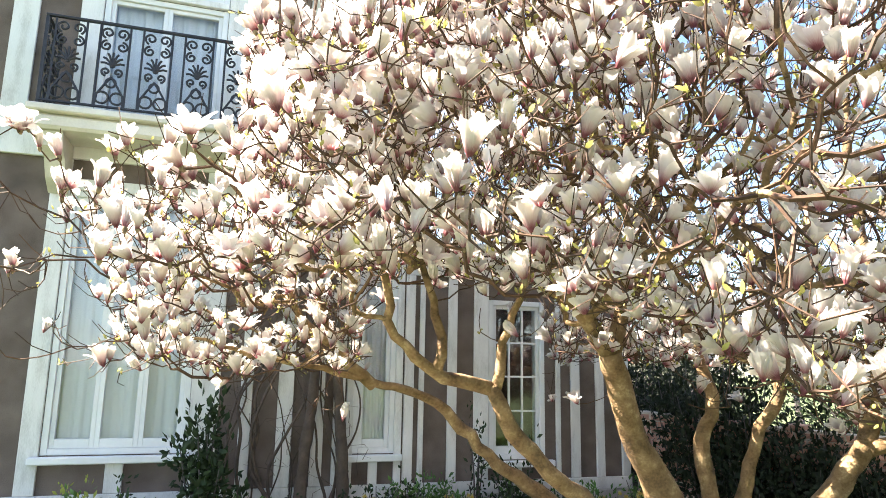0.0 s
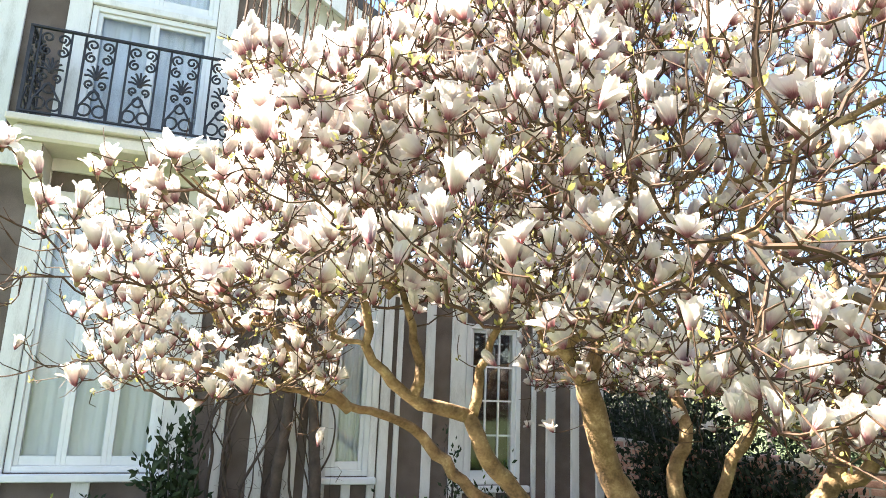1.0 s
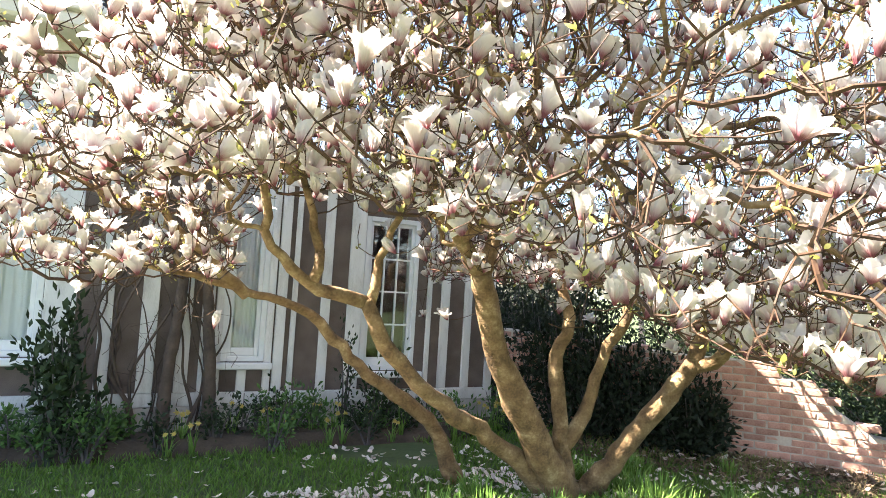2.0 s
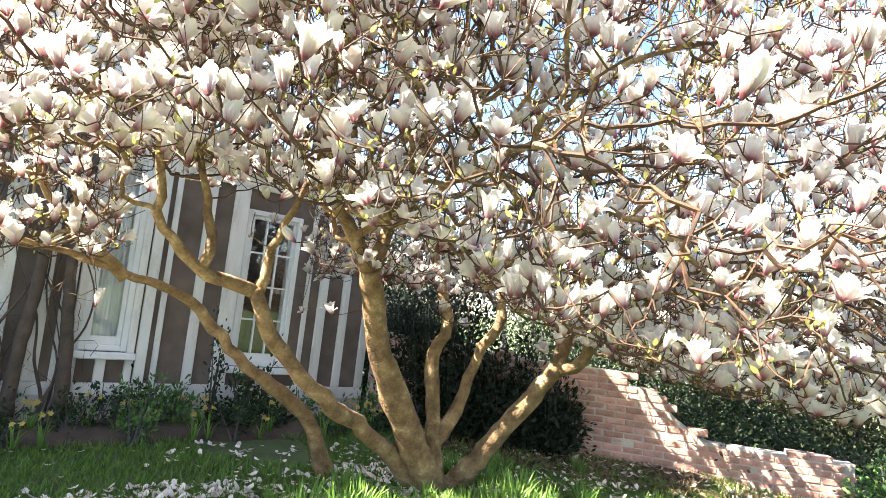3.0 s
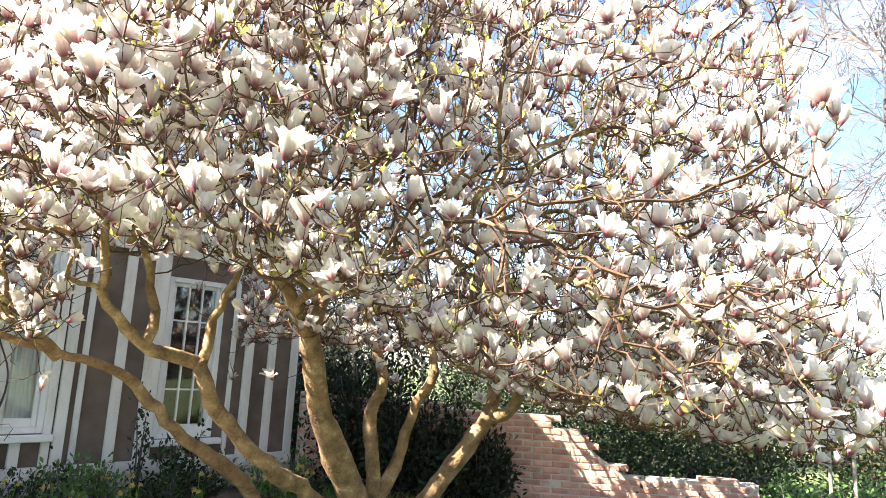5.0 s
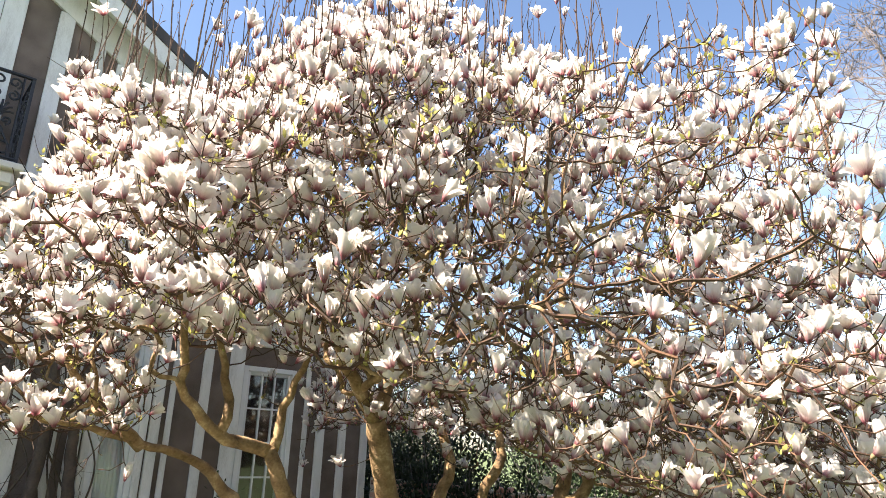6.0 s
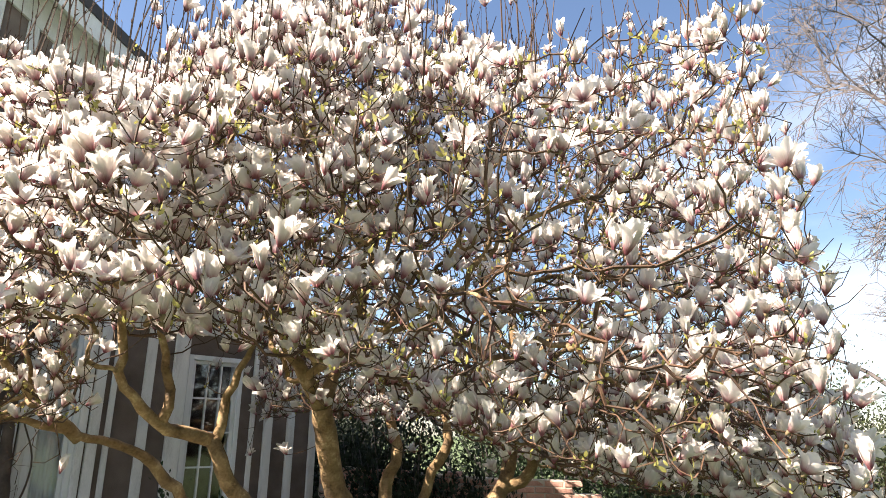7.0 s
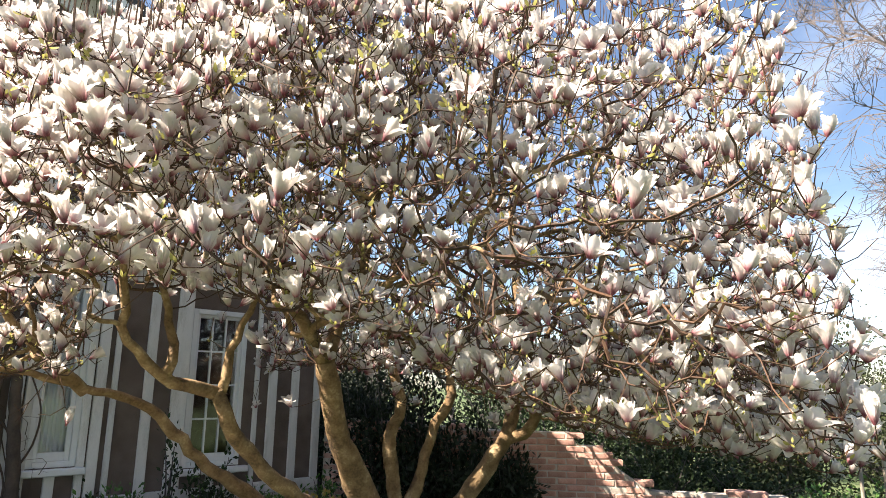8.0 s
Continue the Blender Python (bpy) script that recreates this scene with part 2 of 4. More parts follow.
# ---- ground ----
def ground_height(x, y):
    h = 0.03 * noise.noise((x * 0.5, y * 0.5, 3.1)) + 0.015 * noise.noise((x * 1.7, y * 1.7, 8.0))
    h += 0.07 * math.exp(-((x - 3.9) ** 2 + (y - 4.9) ** 2) / 0.9)
    wall_d = ((x - 8.1) * 0.82 + (y - 3.15) * 0.575)
    along = ((x - 8.1) * -0.575 + (y - 3.15) * 0.82)
    if 0.2 < along < 5.5:
        h += 0.10 * math.exp(-((wall_d + 0.25) / 0.42) ** 2) * min(1, (along - 0.2) / 1.2)
    return h * max(0.0, 1 - max(0, math.hypot(x - 3, y - 4) - 12) / 10)


def axis(a, b, fine, far):
    inner = list(np.arange(a, b + 0.001, fine))
    outer = [2, 6, 15, 40, 120, 400, far]
    return [a - o for o in reversed(outer)] + inner + [b + o for o in outer]


gx, gy = axis(-6, 14, 0.25, 2000), axis(-4, 12, 0.25, 2000)
gv = [(x, y, ground_height(x, y)) for y in gy for x in gx]
gf = [(j * len(gx) + i, j * len(gx) + i + 1, (j + 1) * len(gx) + i + 1, (j + 1) * len(gx) + i) for j in range(len(gy) - 1) for i in range(len(gx) - 1)]
tagged(raw("ground", gv, gf, SOIL, smooth=True), "mossy lawn ground reaching to the horizon", "lawn", kind="structure")

# ---- house ----
YF = 8.0
house = thing("house", "half-timbered house with white timbers and brown render", "house", kind="structure")
OPEN = [(-1.32, -0.02, 0.80, 3.40), (1.66, 2.12, 0.76, 2.85), (3.24, 3.96, 0.66, 2.50), (-1.20, 0.06, 4.14, 5.72)]


def cells(x0, x1, z0, z1, y0, y1, openings):
    bm = bmesh.new()
    xs = sorted({x0, x1, *[v for o in openings for v in o[:2] if x0 < v < x1]})
    zs = sorted({z0, z1, *[v for o in openings for v in o[2:] if z0 < v < z1]})
    for a, b in zip(xs, xs[1:]):
        for c, d in zip(zs, zs[1:]):
            mx, mz = (a + b) / 2, (c + d) / 2
            if not any(o[0] < mx < o[1] and o[2] < mz < o[3] for o in openings):
                box(bm, a, b, y0, y1, c, d)
    bmesh.ops.remove_doubles(bm, verts=bm.verts, dist=0.0005)
    return bm


part("wall", cells(-4.5, 2.35, 0.0, 5.30, YF, YF + 0.3, OPEN), DASH, house, "brown roughcast front wall")
part("wall", cells(2.35, 5.1, 0.0, 3.02, YF, YF + 0.3, OPEN), DASH, house, "brown roughcast wall of the low wing")
for poly in ([(-4.5, 5.30), (-1.20, 5.30), (-1.20, 7.28)], [(0.06, 5.30), (2.35, 5.30), (2.35, 5.52), (0.06, 6.89)], [(-1.20, 6.45), (0.06, 6.45), (0.06, 6.89), (-0.9, 7.46), (-1.20, 7.28)]):
    part("gable", prism(poly, YF, YF + 0.3), DASH, house)
for x0, x1, y0, y1, z1 in ((-4.5, -4.2, YF + 0.3, 17, 5.30), (2.05, 2.35, YF + 0.3, 17, 5.50), (4.8, 5.1, YF + 0.3, 13, 3.02), (-4.5, 2.35, 17, 17.3, 5.30), (2.35, 5.1, 13, 13.3, 3.02)):
    part("wall", boxed(x0, x1, y0, y1, 0, z1), DASH, house)
# both floors carry the rooms' darkness as their colour
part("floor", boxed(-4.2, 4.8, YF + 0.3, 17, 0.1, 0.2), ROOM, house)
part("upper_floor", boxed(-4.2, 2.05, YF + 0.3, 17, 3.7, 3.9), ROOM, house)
part("plinth", boxed(-4.52, 5.12, YF - 0.05, YF - 0.004, 0, 0.30, 0.01), PLINTH, house, "grey weathered plinth")
# roof: two slopes with bargeboards, and the flat top of the low wing
for s in (-1, 1):
    def slope(u, up):
        return (-0.9 + s * u, 7.54 - 0.60 * u + up)
    bm = prism([slope(0, 0), slope(3.50, 0), slope(3.50, 0.14), slope(0, 0.14)], YF - 0.42, 17.4)
    part("roof", bm, ROOF, house, "dark tiled roof slope")
    part("bargeboard", prism([slope(0, -0.26), slope(3.46, -0.24), slope(3.46, -0.004), slope(0, -0.004)], YF - 0.40, YF - 0.35), WHITE, house)
    part("soffit", prism([slope(0.02, -0.05), slope(3.44, -0.05), slope(3.44, -0.01), slope(0.02, -0.01)], YF - 0.34, YF - 0.004), WHITE, house)
    part("gutter", boxed(-0.9 + s * 3.53 - 0.06, -0.9 + s * 3.53 + 0.06, YF - 0.45, 17.4, 5.38, 5.48, 0.02), IRON, house)
    part("rake_board", prism([slope(0.02, -0.46), slope(3.22, -0.46), slope(3.22, -0.06), slope(0.02, -0.06)], YF - 0.045, YF - 0.003), WHITE, house)
part("flat_roof", boxed(2.37, 5.2, YF - 0.1, 13.3, 3.03, 3.10), ROOF, house)
part("cornice", boxed(2.36, 5.28, YF - 0.16, YF - 0.004, 2.92, 3.06, 0.02), STONE, house, "white moulded cornice")
part("cornice", boxed(2.36, 5.34, YF - 0.22, YF - 0.11, 3.065, 3.14, 0.015), STONE, house)

# timbers: posts by their left and right edges, then rails
TY0, TY1 = YF - 0.04, YF - 0.003


def timber(x0, x1, z0, z1, deep=0.0):
    part("timber", boxed(x0, x1, TY0 - deep, TY1, z0, z1, 0.006), WHITE, house)


for x0, x1 in ((-4.5, -4.3), (-3.9, -3.72), (-3.2, -3.04), (-2.6, -2.42), (-2.30, -2.10), (-1.50, -1.325), (-0.015, 0.26), (0.47, 0.59), (0.85, 1.01), (1.21, 1.34), (1.44, 1.56)):
    timber(x0, x1, 0.44, 3.72)
for x0, x1 in ((2.22, 2.33), (2.39, 2.45), (2.73, 2.84), (3.05, 3.23), (4.10, 4.16), (4.30, 4.42), (4.64, 4.75), (4.99, 5.1)):
    timber(x0, x1, 0.44, 2.74)
for x0, x1 in ((-4.5, 1.56), (1.56, 5.11)):
    timber(x0, x1, 0.302, 0.438, 0.008)
timber(2.22, 5.11, 2.742, 2.918)
timber(-4.5, 2.36, 3.722, 4.02, 0.012)
for x0, x1 in ((1.58, 1.66), (2.12, 2.20)):
    timber(x0, x1, 0.44, 3.72)
timber(1.66, 2.12, 2.855, 3.02)
timber(-0.74, -0.58, 0.44, 0.74)
timber(1.84, 1.94, 0.44, 0.70)
timber(3.55, 3.65, 0.44, 0.58)
timber(-1.322, -0.018, 3.404, 3.52)
for x0, x1 in ((-2.04, -1.80), (-1.42, -1.205), (0.065, 0.27), (0.58, 0.74), (0.98, 1.10), (1.24, 1.38), (1.56, 1.68), (1.86, 2.0), (2.22, 2.36)):
    top = 7.54 - 0.60 * max(abs(x0 + 0.9), abs(x1 + 0.9)) - 0.40
    timber(x0, x1, 4.022, min(top, 7.1))
timber(-4.5, -2.6, 4.022, 4.3)


def window(x0, x1, z0, z1, lights, bars, curtain, label, sill=True):
    """A window in its opening: frame, stiles, glazing bars, panes, sill and a curtain behind."""
    bm = bmesh.new()
    f = 0.06
    y0, y1 = YF - 0.015, YF + 0.09
    for a in ((x0, x0 + f, y0, y1, z0, z1), (x1 - f, x1, y0, y1, z0, z1), (x0 + f, x1 - f, y0, y1, z1 - f, z1), (x0 + f, x1 - f, y0, y1, z0, z0 + f)):
        box(bm, *a, 0.005)
    win = part("window", bm, FRAME, house, label)
    w = (x1 - x0 - 2 * f) / lights
    for i in range(lights):
        a, b = x0 + f + i * w, x0 + f + (i + 1) * w
        bm = bmesh.new()
        s = 0.045
        for q in ((a, a + s), (b - s, b)):
            box(bm, q[0], q[1], y0 + 0.03, y1 - 0.02, z0 + f, z1 - f, 0.004)
        for q in ((z0 + f, z0 + f + 0.09), (z1 - f - s, z1 - f)):
            box(bm, a + s, b - s, y0 + 0.03, y1 - 0.02, q[0], q[1], 0.004)
        part("sash", bm, FRAME, win)
        cols, rows = bars
        for c in range(1, cols):
            x = a + s + (b - a - 2 * s) * c / cols
            part("glazing_bar", boxed(x - 0.01, x + 0.01, y0 + 0.04, y1 - 0.03, z0 + f + 0.09, z1 - f - s), FRAME, win)
        for r in range(1, rows):
            z = z0 + f + 0.09 + (z1 - z0 - 2 * f - 0.09 - s) * r / rows
            part("glazing_bar", boxed(a + s, b - s, y0 + 0.042, y1 - 0.032, z - 0.01, z + 0.01), FRAME, win)
        pane = part("pane", boxed(a + s - 0.01, b - s + 0.01, y0 + 0.055, y0 + 0.061, z0 + f + 0.05, z1 - f - 0.02), GLASS, win)
        pane.visible_shadow = False
    if sill:
        part("sill", boxed(x0 - 0.08, x1 + 0.08, YF - 0.13, YF - 0.042, z0 - 0.075, z0 - 0.004, 0.01), FRAME, win)
    if curtain:
        n = 60
        cv, cf = [], []
        for a, b in curtain:
            o = len(cv)
            for i in range(n + 1):
                x = a + (b - a) * i / n
                y = YF + 0.135 + 0.018 * math.sin(i * 0.9) + 0.012 * math.sin(i * 2.3)
                cv += [(x, y, z0 + 0.02), (x, y, z1 - 0.02)]
            cf += [(o + 2 * i, o + 2 * i + 2, o + 2 * i + 3, o + 2 * i + 1) for i in range(n)]
        raw("curtain", cv, cf, CURTAIN, win, smooth=True, label="white gathered curtain, partly standing in for reflected sky")
    return win


# pale cloth of the tall and narrow windows also stands in for reflected sky
window(-1.32, -0.02, 0.80, 3.40, 3, (1, 1), [(-1.3, -0.05)], "tall white three-light window with pale curtains")
window(1.66, 2.12, 0.76, 2.85, 1, (1, 1), [(1.68, 2.10)], "narrow white window with pale cloth standing in for reflected sky")
window(3.24, 3.96, 0.66, 2.50, 1, (3, 4), [(3.26, 3.33), (3.87, 3.94)], "white window with small panes and dark room behind")
window(-1.20, 0.06, 4.14, 5.62, 2, (1, 1), [(-1.18, 0.04)], "white glazed balcony doors with pale curtains", sill=False)
window(-1.20, 0.06, 5.70, 6.45, 2, (1, 1), [(-1.18, 0.04)], "white fanlight above the balcony doors", sill=False)
timber(-1.20, 0.06, 5.625, 5.695, 0.02)

# ---- balcony ----
bal = part("balcony", boxed(-1.64, 0.50, YF - 0.68, YF - 0.055, 3.99, 4.06, 0.012), STONE, house, "stone balcony on moulded brackets with an ornate iron railing")
part("slab_moulding", boxed(-1.58, 0.44, YF - 0.62, YF - 0.055, 3.84, 3.985, 0.03), STONE, bal)
for x in (-1.42, 0.28):
    prof = [(YF - 0.55, 3.835), (YF - 0.50, 3.70), (YF - 0.36, 3.62), (YF - 0.24, 3.46), (YF - 0.06, 3.34), (YF - 0.06, 3.835)]
    bm = prism(prof, x - 0.09, x + 0.09)
    for v in bm.verts:
        v.co = (v.co.y, v.co.x, v.co.z)
    bmesh.ops.recalc_face_normals(bm, faces=bm.faces)
    part("bracket", bm, STONE, bal)


def scroll(cx, cz, r, turns, a0, sense=1, n=20):
    return [(cx + r * (1 - 0.75 * i / n) * math.cos(a0 + sense * turns * 2 * math.pi * i / n), cz + r * (1 - 0.75 * i / n) * math.sin(a0 + sense * turns * 2 * math.pi * i / n)) for i in range(n + 1)]


def iron_panel(w, h):
    """One ornamental panel in its own plane: scrolls at the head, a palmette, and rings at the foot."""
    vs, fs = [], []
    lines = [[(-w / 2, 0), (-w / 2, h)], [(w / 2, 0), (w / 2, h)]]
    for s in (-1, 1):
        lines.append([(s * x, z) for x, z in scroll(w * 0.24, h * 0.90, w * 0.22, 1.3, -1.2)])
        lines.append([(s * x, z) for x, z in scroll(w * 0.26, h * 0.74, w * 0.20, 1.3, 1.6, -1)])
        lines.append([(s * x, z) for x, z in scroll(w * 0.20, h * 0.42, w * 0.16, 1.2, -1.6)])
        lines.append([(s * w * 0.25 + w * 0.22 * math.cos(a), h * 0.10 + w * 0.22 * math.sin(a)) for a in np.linspace(0, 2 * math.pi, 15)])
        lines.append([(0, h * 0.36), (s * w * 0.22, h * 0.25), (s * w * 0.42, h * 0.14), (s * w * 0.47, 0)])
    for a in np.linspace(0.15, math.pi - 0.15, 7):
        lines.append([(0, h * 0.50), (w * 0.26 * math.cos(a), h * 0.50 + w * 0.36 * math.sin(a) + 0.01), (w * 0.40 * math.cos(a), h * 0.50 + w * 0.50 * math.sin(a))])
    lines.append([(w * 0.07 * math.cos(a), h * 0.50 + w * 0.07 * math.sin(a)) for a in np.linspace(0, 2 * math.pi, 9)])
    lines.append([(w * 0.17 * math.cos(a), h * 0.285 + w * 0.17 * math.sin(a)) for a in np.linspace(0, 2 * math.pi, 13)])
    for ln in lines:
        tube([(x, 0, z) for x, z in ln], [0.0115] * len(ln), 5, vs, fs)
    me = bpy.data.meshes.new("iron_panel")
    me.from_pydata([tuple(v) for v in vs], [], fs)
    me.materials.append(IRON)
    return me


RAIL_Z, RAIL_H = 4.12, 0.84
railing = part("railing", boxed(-1.575, 0.435, YF - 0.625, YF - 0.585, RAIL_Z + RAIL_H, RAIL_Z + RAIL_H + 0.025, 0.004), IRON, bal, "black wrought-iron handrail")
part("bottom_rail", boxed(-1.575, 0.435, YF - 0.62, YF - 0.59, RAIL_Z - 0.02, RAIL_Z, 0.003), IRON, bal)
for x in (-1.56, 0.42):
    part("side_rail", boxed(x - 0.018, x + 0.018, YF - 0.58, YF - 0.05, RAIL_Z + RAIL_H, RAIL_Z + RAIL_H + 0.025), IRON, bal)
    part("side_rail", boxed(x - 0.015, x + 0.015, YF - 0.58, YF - 0.05, RAIL_Z - 0.02, RAIL_Z), IRON, bal)
    part("post", boxed(x - 0.014, x + 0.014, YF - 0.617, YF - 0.589, 4.061, RAIL_Z + RAIL_H), IRON, bal)
PANEL = iron_panel(0.27, RAIL_H)
for i in range(5):
    ob = new("iron_panel", PANEL)
    ob.parent = bal
    ob.location = (-1.35 + i * 0.39, YF - 0.605, RAIL_Z)
for x in (-1.56, 0.42):
    for y in (YF - 0.44, YF - 0.18):
        ob = new("iron_panel", PANEL)
        ob.parent = bal
        ob.location, ob.rotation_euler = (x, y, RAIL_Z), (0, 0, math.pi / 2)
# railing on the low wing
rail2 = part("wing_railing", boxed(2.42, 5.2, YF - 0.10, YF - 0.07, 3.84, 3.87, 0.004), IRON, house, "black iron railing above the cornice")
for i in range(29):
    x = 2.44 + i * 0.098
    part("baluster", boxed(x - 0.008, x + 0.008, YF - 0.093, YF - 0.077, 3.142, 3.84), IRON, rail2)

# ---- magnolia ----
rng = np.random.default_rng(7)
tree = thing("magnolia_tree", "old spreading magnolia in full white and pink blossom", "tree", (3.9, 4.9, 0.1))
tree_inv = Matrix.Translation((-3.9, -4.9, -0.1))


def under_tree(ob):
    ob.parent = tree
    ob.matrix_parent_inverse = tree_inv
    return ob


nodes_p, nodes_len, nodes_par, nodes_limb = [], [], [], []


def limb(points, r0, r1, name="limb", label="", start=0.0):
    line = smooth_line(points, 0.09)
    n = len(line)
    line = [p + Vector(rng.normal(size=3)) * 0.008 for p in line]
    radii = [r0 + (r1 - r0) * (i / (n - 1)) ** 0.8 for i in range(n)]
    radii = [r * (1 + 0.07 * math.sin(i * 0.7) + 0.05 * rng.uniform(-1, 1)) for i, r in enumerate(radii)]
    vs, fs = [], []
    tube(line, radii, 12, vs, fs, 0.05, rng)
    under_tree(raw(name, vs, fs, BARK, smooth=True, label=label))
    run = start
    for i, p in enumerate(line):
        if i:
            run += (p - line[i - 1]).length
        if radii[i] < 0.085:
            nodes_p.append(tuple(p))
            nodes_len.append(run)
            nodes_par.append(-1)
            nodes_limb.append(radii[i])
    return line


limb([(3.98, 4.95, -0.05), (3.86, 4.88, 0.06), (3.67, 4.84, 0.28), (3.33, 4.76, 0.78), (3.06, 4.70, 1.16), (2.88, 4.62, 1.53), (2.76, 4.56, 1.80)], 0.16, 0.075, "trunk", "main trunk with golden-brown lichened bark")
limb([(3.26, 5.55, -0.05), (3.10, 5.52, 0.28), (2.89, 5.50, 0.59), (2.25, 5.50, 1.03), (1.84, 5.50, 1.42), (1.33, 5.40, 1.57), (0.95, 5.30, 1.66), (0.45, 5.12, 1.74), (0.0, 4.85, 1.86)], 0.085, 0.007, "limb", "long low limb leaning to the house")
limb([(1.33, 5.40, 1.56), (1.06, 5.32, 1.76), (0.78, 5.22, 2.0), (0.64, 5.1, 2.3), (0.40, 4.9, 2.65), (0.1, 4.7, 2.9)], 0.045, 0.007)
limb([(3.74, 4.92, 0.05), (3.42, 4.90, 0.36), (3.0, 4.86, 0.62), (2.57, 4.80, 0.88), (2.20, 4.73, 1.20), (2.02, 4.70, 1.42), (1.96, 4.70, 1.58)], 0.085, 0.05)
limb([(1.98, 4.70, 1.56), (1.74, 4.66, 1.58), (1.50, 4.60, 1.67), (1.33, 4.54, 1.80), (1.22, 4.50, 1.96), (1.17, 4.42, 2.22), (1.00, 4.2, 2.5), (0.6, 3.9, 2.8)], 0.048, 0.007)
limb([(1.56, 4.62, 1.66), (1.58, 4.6, 1.85), (1.54, 4.6, 2.02), (1.44, 4.58, 2.32), (1.3, 4.4, 2.7), (1.1, 4.1, 3.1)], 0.036, 0.007)
limb([(1.99, 4.70, 1.56), (2.03, 4.66, 1.85), (2.12, 4.6, 2.14), (2.2, 4.4, 2.6), (2.2, 4.0, 3.1)], 0.036, 0.007)
limb([(2.76, 4.56, 1.80), (2.52, 4.48, 2.03), (2.29, 4.40, 2.25), (2.0, 4.1, 2.7), (1.8, 3.5, 3.1), (1.7, 2.9, 3.2)], 0.058, 0.007)
limb([(2.80, 4.58, 1.76), (2.88, 4.6, 2.03), (2.96, 4.6, 2.5), (3.15, 4.6, 3.1), (3.3, 4.7, 3.8), (3.35, 4.8, 4.5)], 0.058, 0.007)
limb([(3.90, 4.88, 0.02), (3.83, 4.86, 0.30), (3.79, 4.90, 0.75), (3.75, 4.92, 1.17), (3.84, 4.9, 1.5), (3.8, 5.2, 2.2), (3.9, 5.6, 3.1), (4.0, 5.8, 3.9)], 0.085, 0.007)
limb([(3.83, 4.87, 0.46), (3.98, 4.82, 0.74), (4.12, 4.72, 1.28), (4.29, 4.70, 1.56), (4.4, 5.0, 2.2), (4.7, 5.4, 3.0), (5.0, 5.8, 3.6)], 0.065, 0.007)
limb([(3.98, 4.88, -0.02), (4.08, 4.80, 0.14), (4.35, 4.62, 0.58), (4.72, 4.42, 1.15), (4.86, 4.4, 1.5), (4.85, 4.32, 2.14), (4.83, 4.38, 3.2), (4.9, 4.4, 4.3), (4.92, 4.4, 4.9)], 0.105, 0.014, "limb", "right-hand main limb with mossy golden bark")
limb([(4.72, 4.42, 1.13), (4.88, 4.22, 1.27), (4.86, 4.12, 1.55), (5.15, 3.8, 1.85), (5.4, 3.3, 2.1), (5.5, 2.7, 2.3), (5.3, 2.2, 2.4)], 0.06, 0.007)
limb([(4.85, 4.32, 2.1), (5.2, 4.1, 2.6), (5.6, 3.8, 3.2), (5.9, 3.5, 3.7)], 0.045, 0.007)
limb([(2.55, 4.5, 2.0), (2.5, 3.9, 2.2), (2.4, 3.2, 2.3), (2.1, 2.5, 2.3), (1.7, 2.0, 2.15)], 0.032, 0.007)
limb([(2.9, 4.6, 2.2), (3.3, 4.0, 2.5), (3.5, 3.2, 2.7), (3.4, 2.4, 2.6), (3.1, 1.8, 2.35)], 0.032, 0.007)
limb([(4.86, 4.3, 1.95), (4.6, 3.6, 2.0), (4.3, 2.8, 2.0), (3.9, 2.1, 1.95)], 0.028, 0.007)
n_limb = len(nodes_p)

# tips spread through the crown: a broad dome, flat below, cut back on its south-east flank
CX, CY, AX, AY = 3.2, 4.3, 4.35, 3.55


def crown_room(p):
    """(inside, how near the skin) of the crown's dome."""
    dx, dy = (p[0] - CX) / AX, (p[1] - CY) / AY
    wob = 0.10 * noise.noise((p[0] * 0.8, p[1] * 0.8, p[2] * 0.8 + 4))
    r = max(0.0, math.hypot(dx, dy) + wob)
    if r > 1 or p[1] > 7.3:
        return False, 0
    if 0.27 * p[0] - 0.963 * (p[1] - 0.25) > -0.10 + wob * 3 + 0.35 * max(0, 2.0 - p[2]):
        return False, 0
    near = math.hypot(p[0], p[1] - 0.3)
    top = min(5.95 - 2.5 * r ** 1.6, 1.78 + 0.62 * near) + (0.28 + 0.07 * near) * noise.noise((p[0] * 0.75, p[1] * 0.75, 11.0))
    top -= float(np.interp(math.degrees(math.atan2(p[0], p[1] - 0.3)), (12, 24), (0.45, 0.0)))
    # the skirt hangs low on the south-east side and is lifted towards the house
    az = math.degrees(math.atan2(p[0], p[1] - 0.3))
    lift = float(np.interp(az, (10, 24, 34, 46, 56, 70), (0.13, 0.14, 0.09, 0.0, -0.07, -0.09)))
    if near > 3.9 and az < 14:
        lift = 0.0
    if near > 4.8 and az > 28:
        lift = min(lift, 0.02)
    low = max(1.12, 1.62 + near * lift) + 0.14 * noise.noise((p[0] * 1.1, p[1] * 1.1, 21.0))
    if noise.noise((p[0] * 7, p[1] * 7, p[2] * 7)) > 0.52 and az > 8 and near > 3.1:
        low = max(1.35, low - 0.4)
    west = -(p[0] - 0.1) - 0.10 * (p[1] - 0.3)
    if az < 8 and near < 2.9:
        return False, 0
    if p[2] > 2.6 and p[0] - 0.1 < 0.05 * (p[1] - 0.3):
        return False, 0
    if west > 0 and (near < 3.1 or noise.noise((p[0] * 9, p[1] * 9, p[2] * 9)) < 0.22 + 0.15 * west):
        return False, 0
    if not low < p[2] < top:
        return False, 0
    return True, max(r, 1 - min(1, (top - p[2]) / 1.3), 0.9 - min(0.9, (p[2] - low) / 0.7))


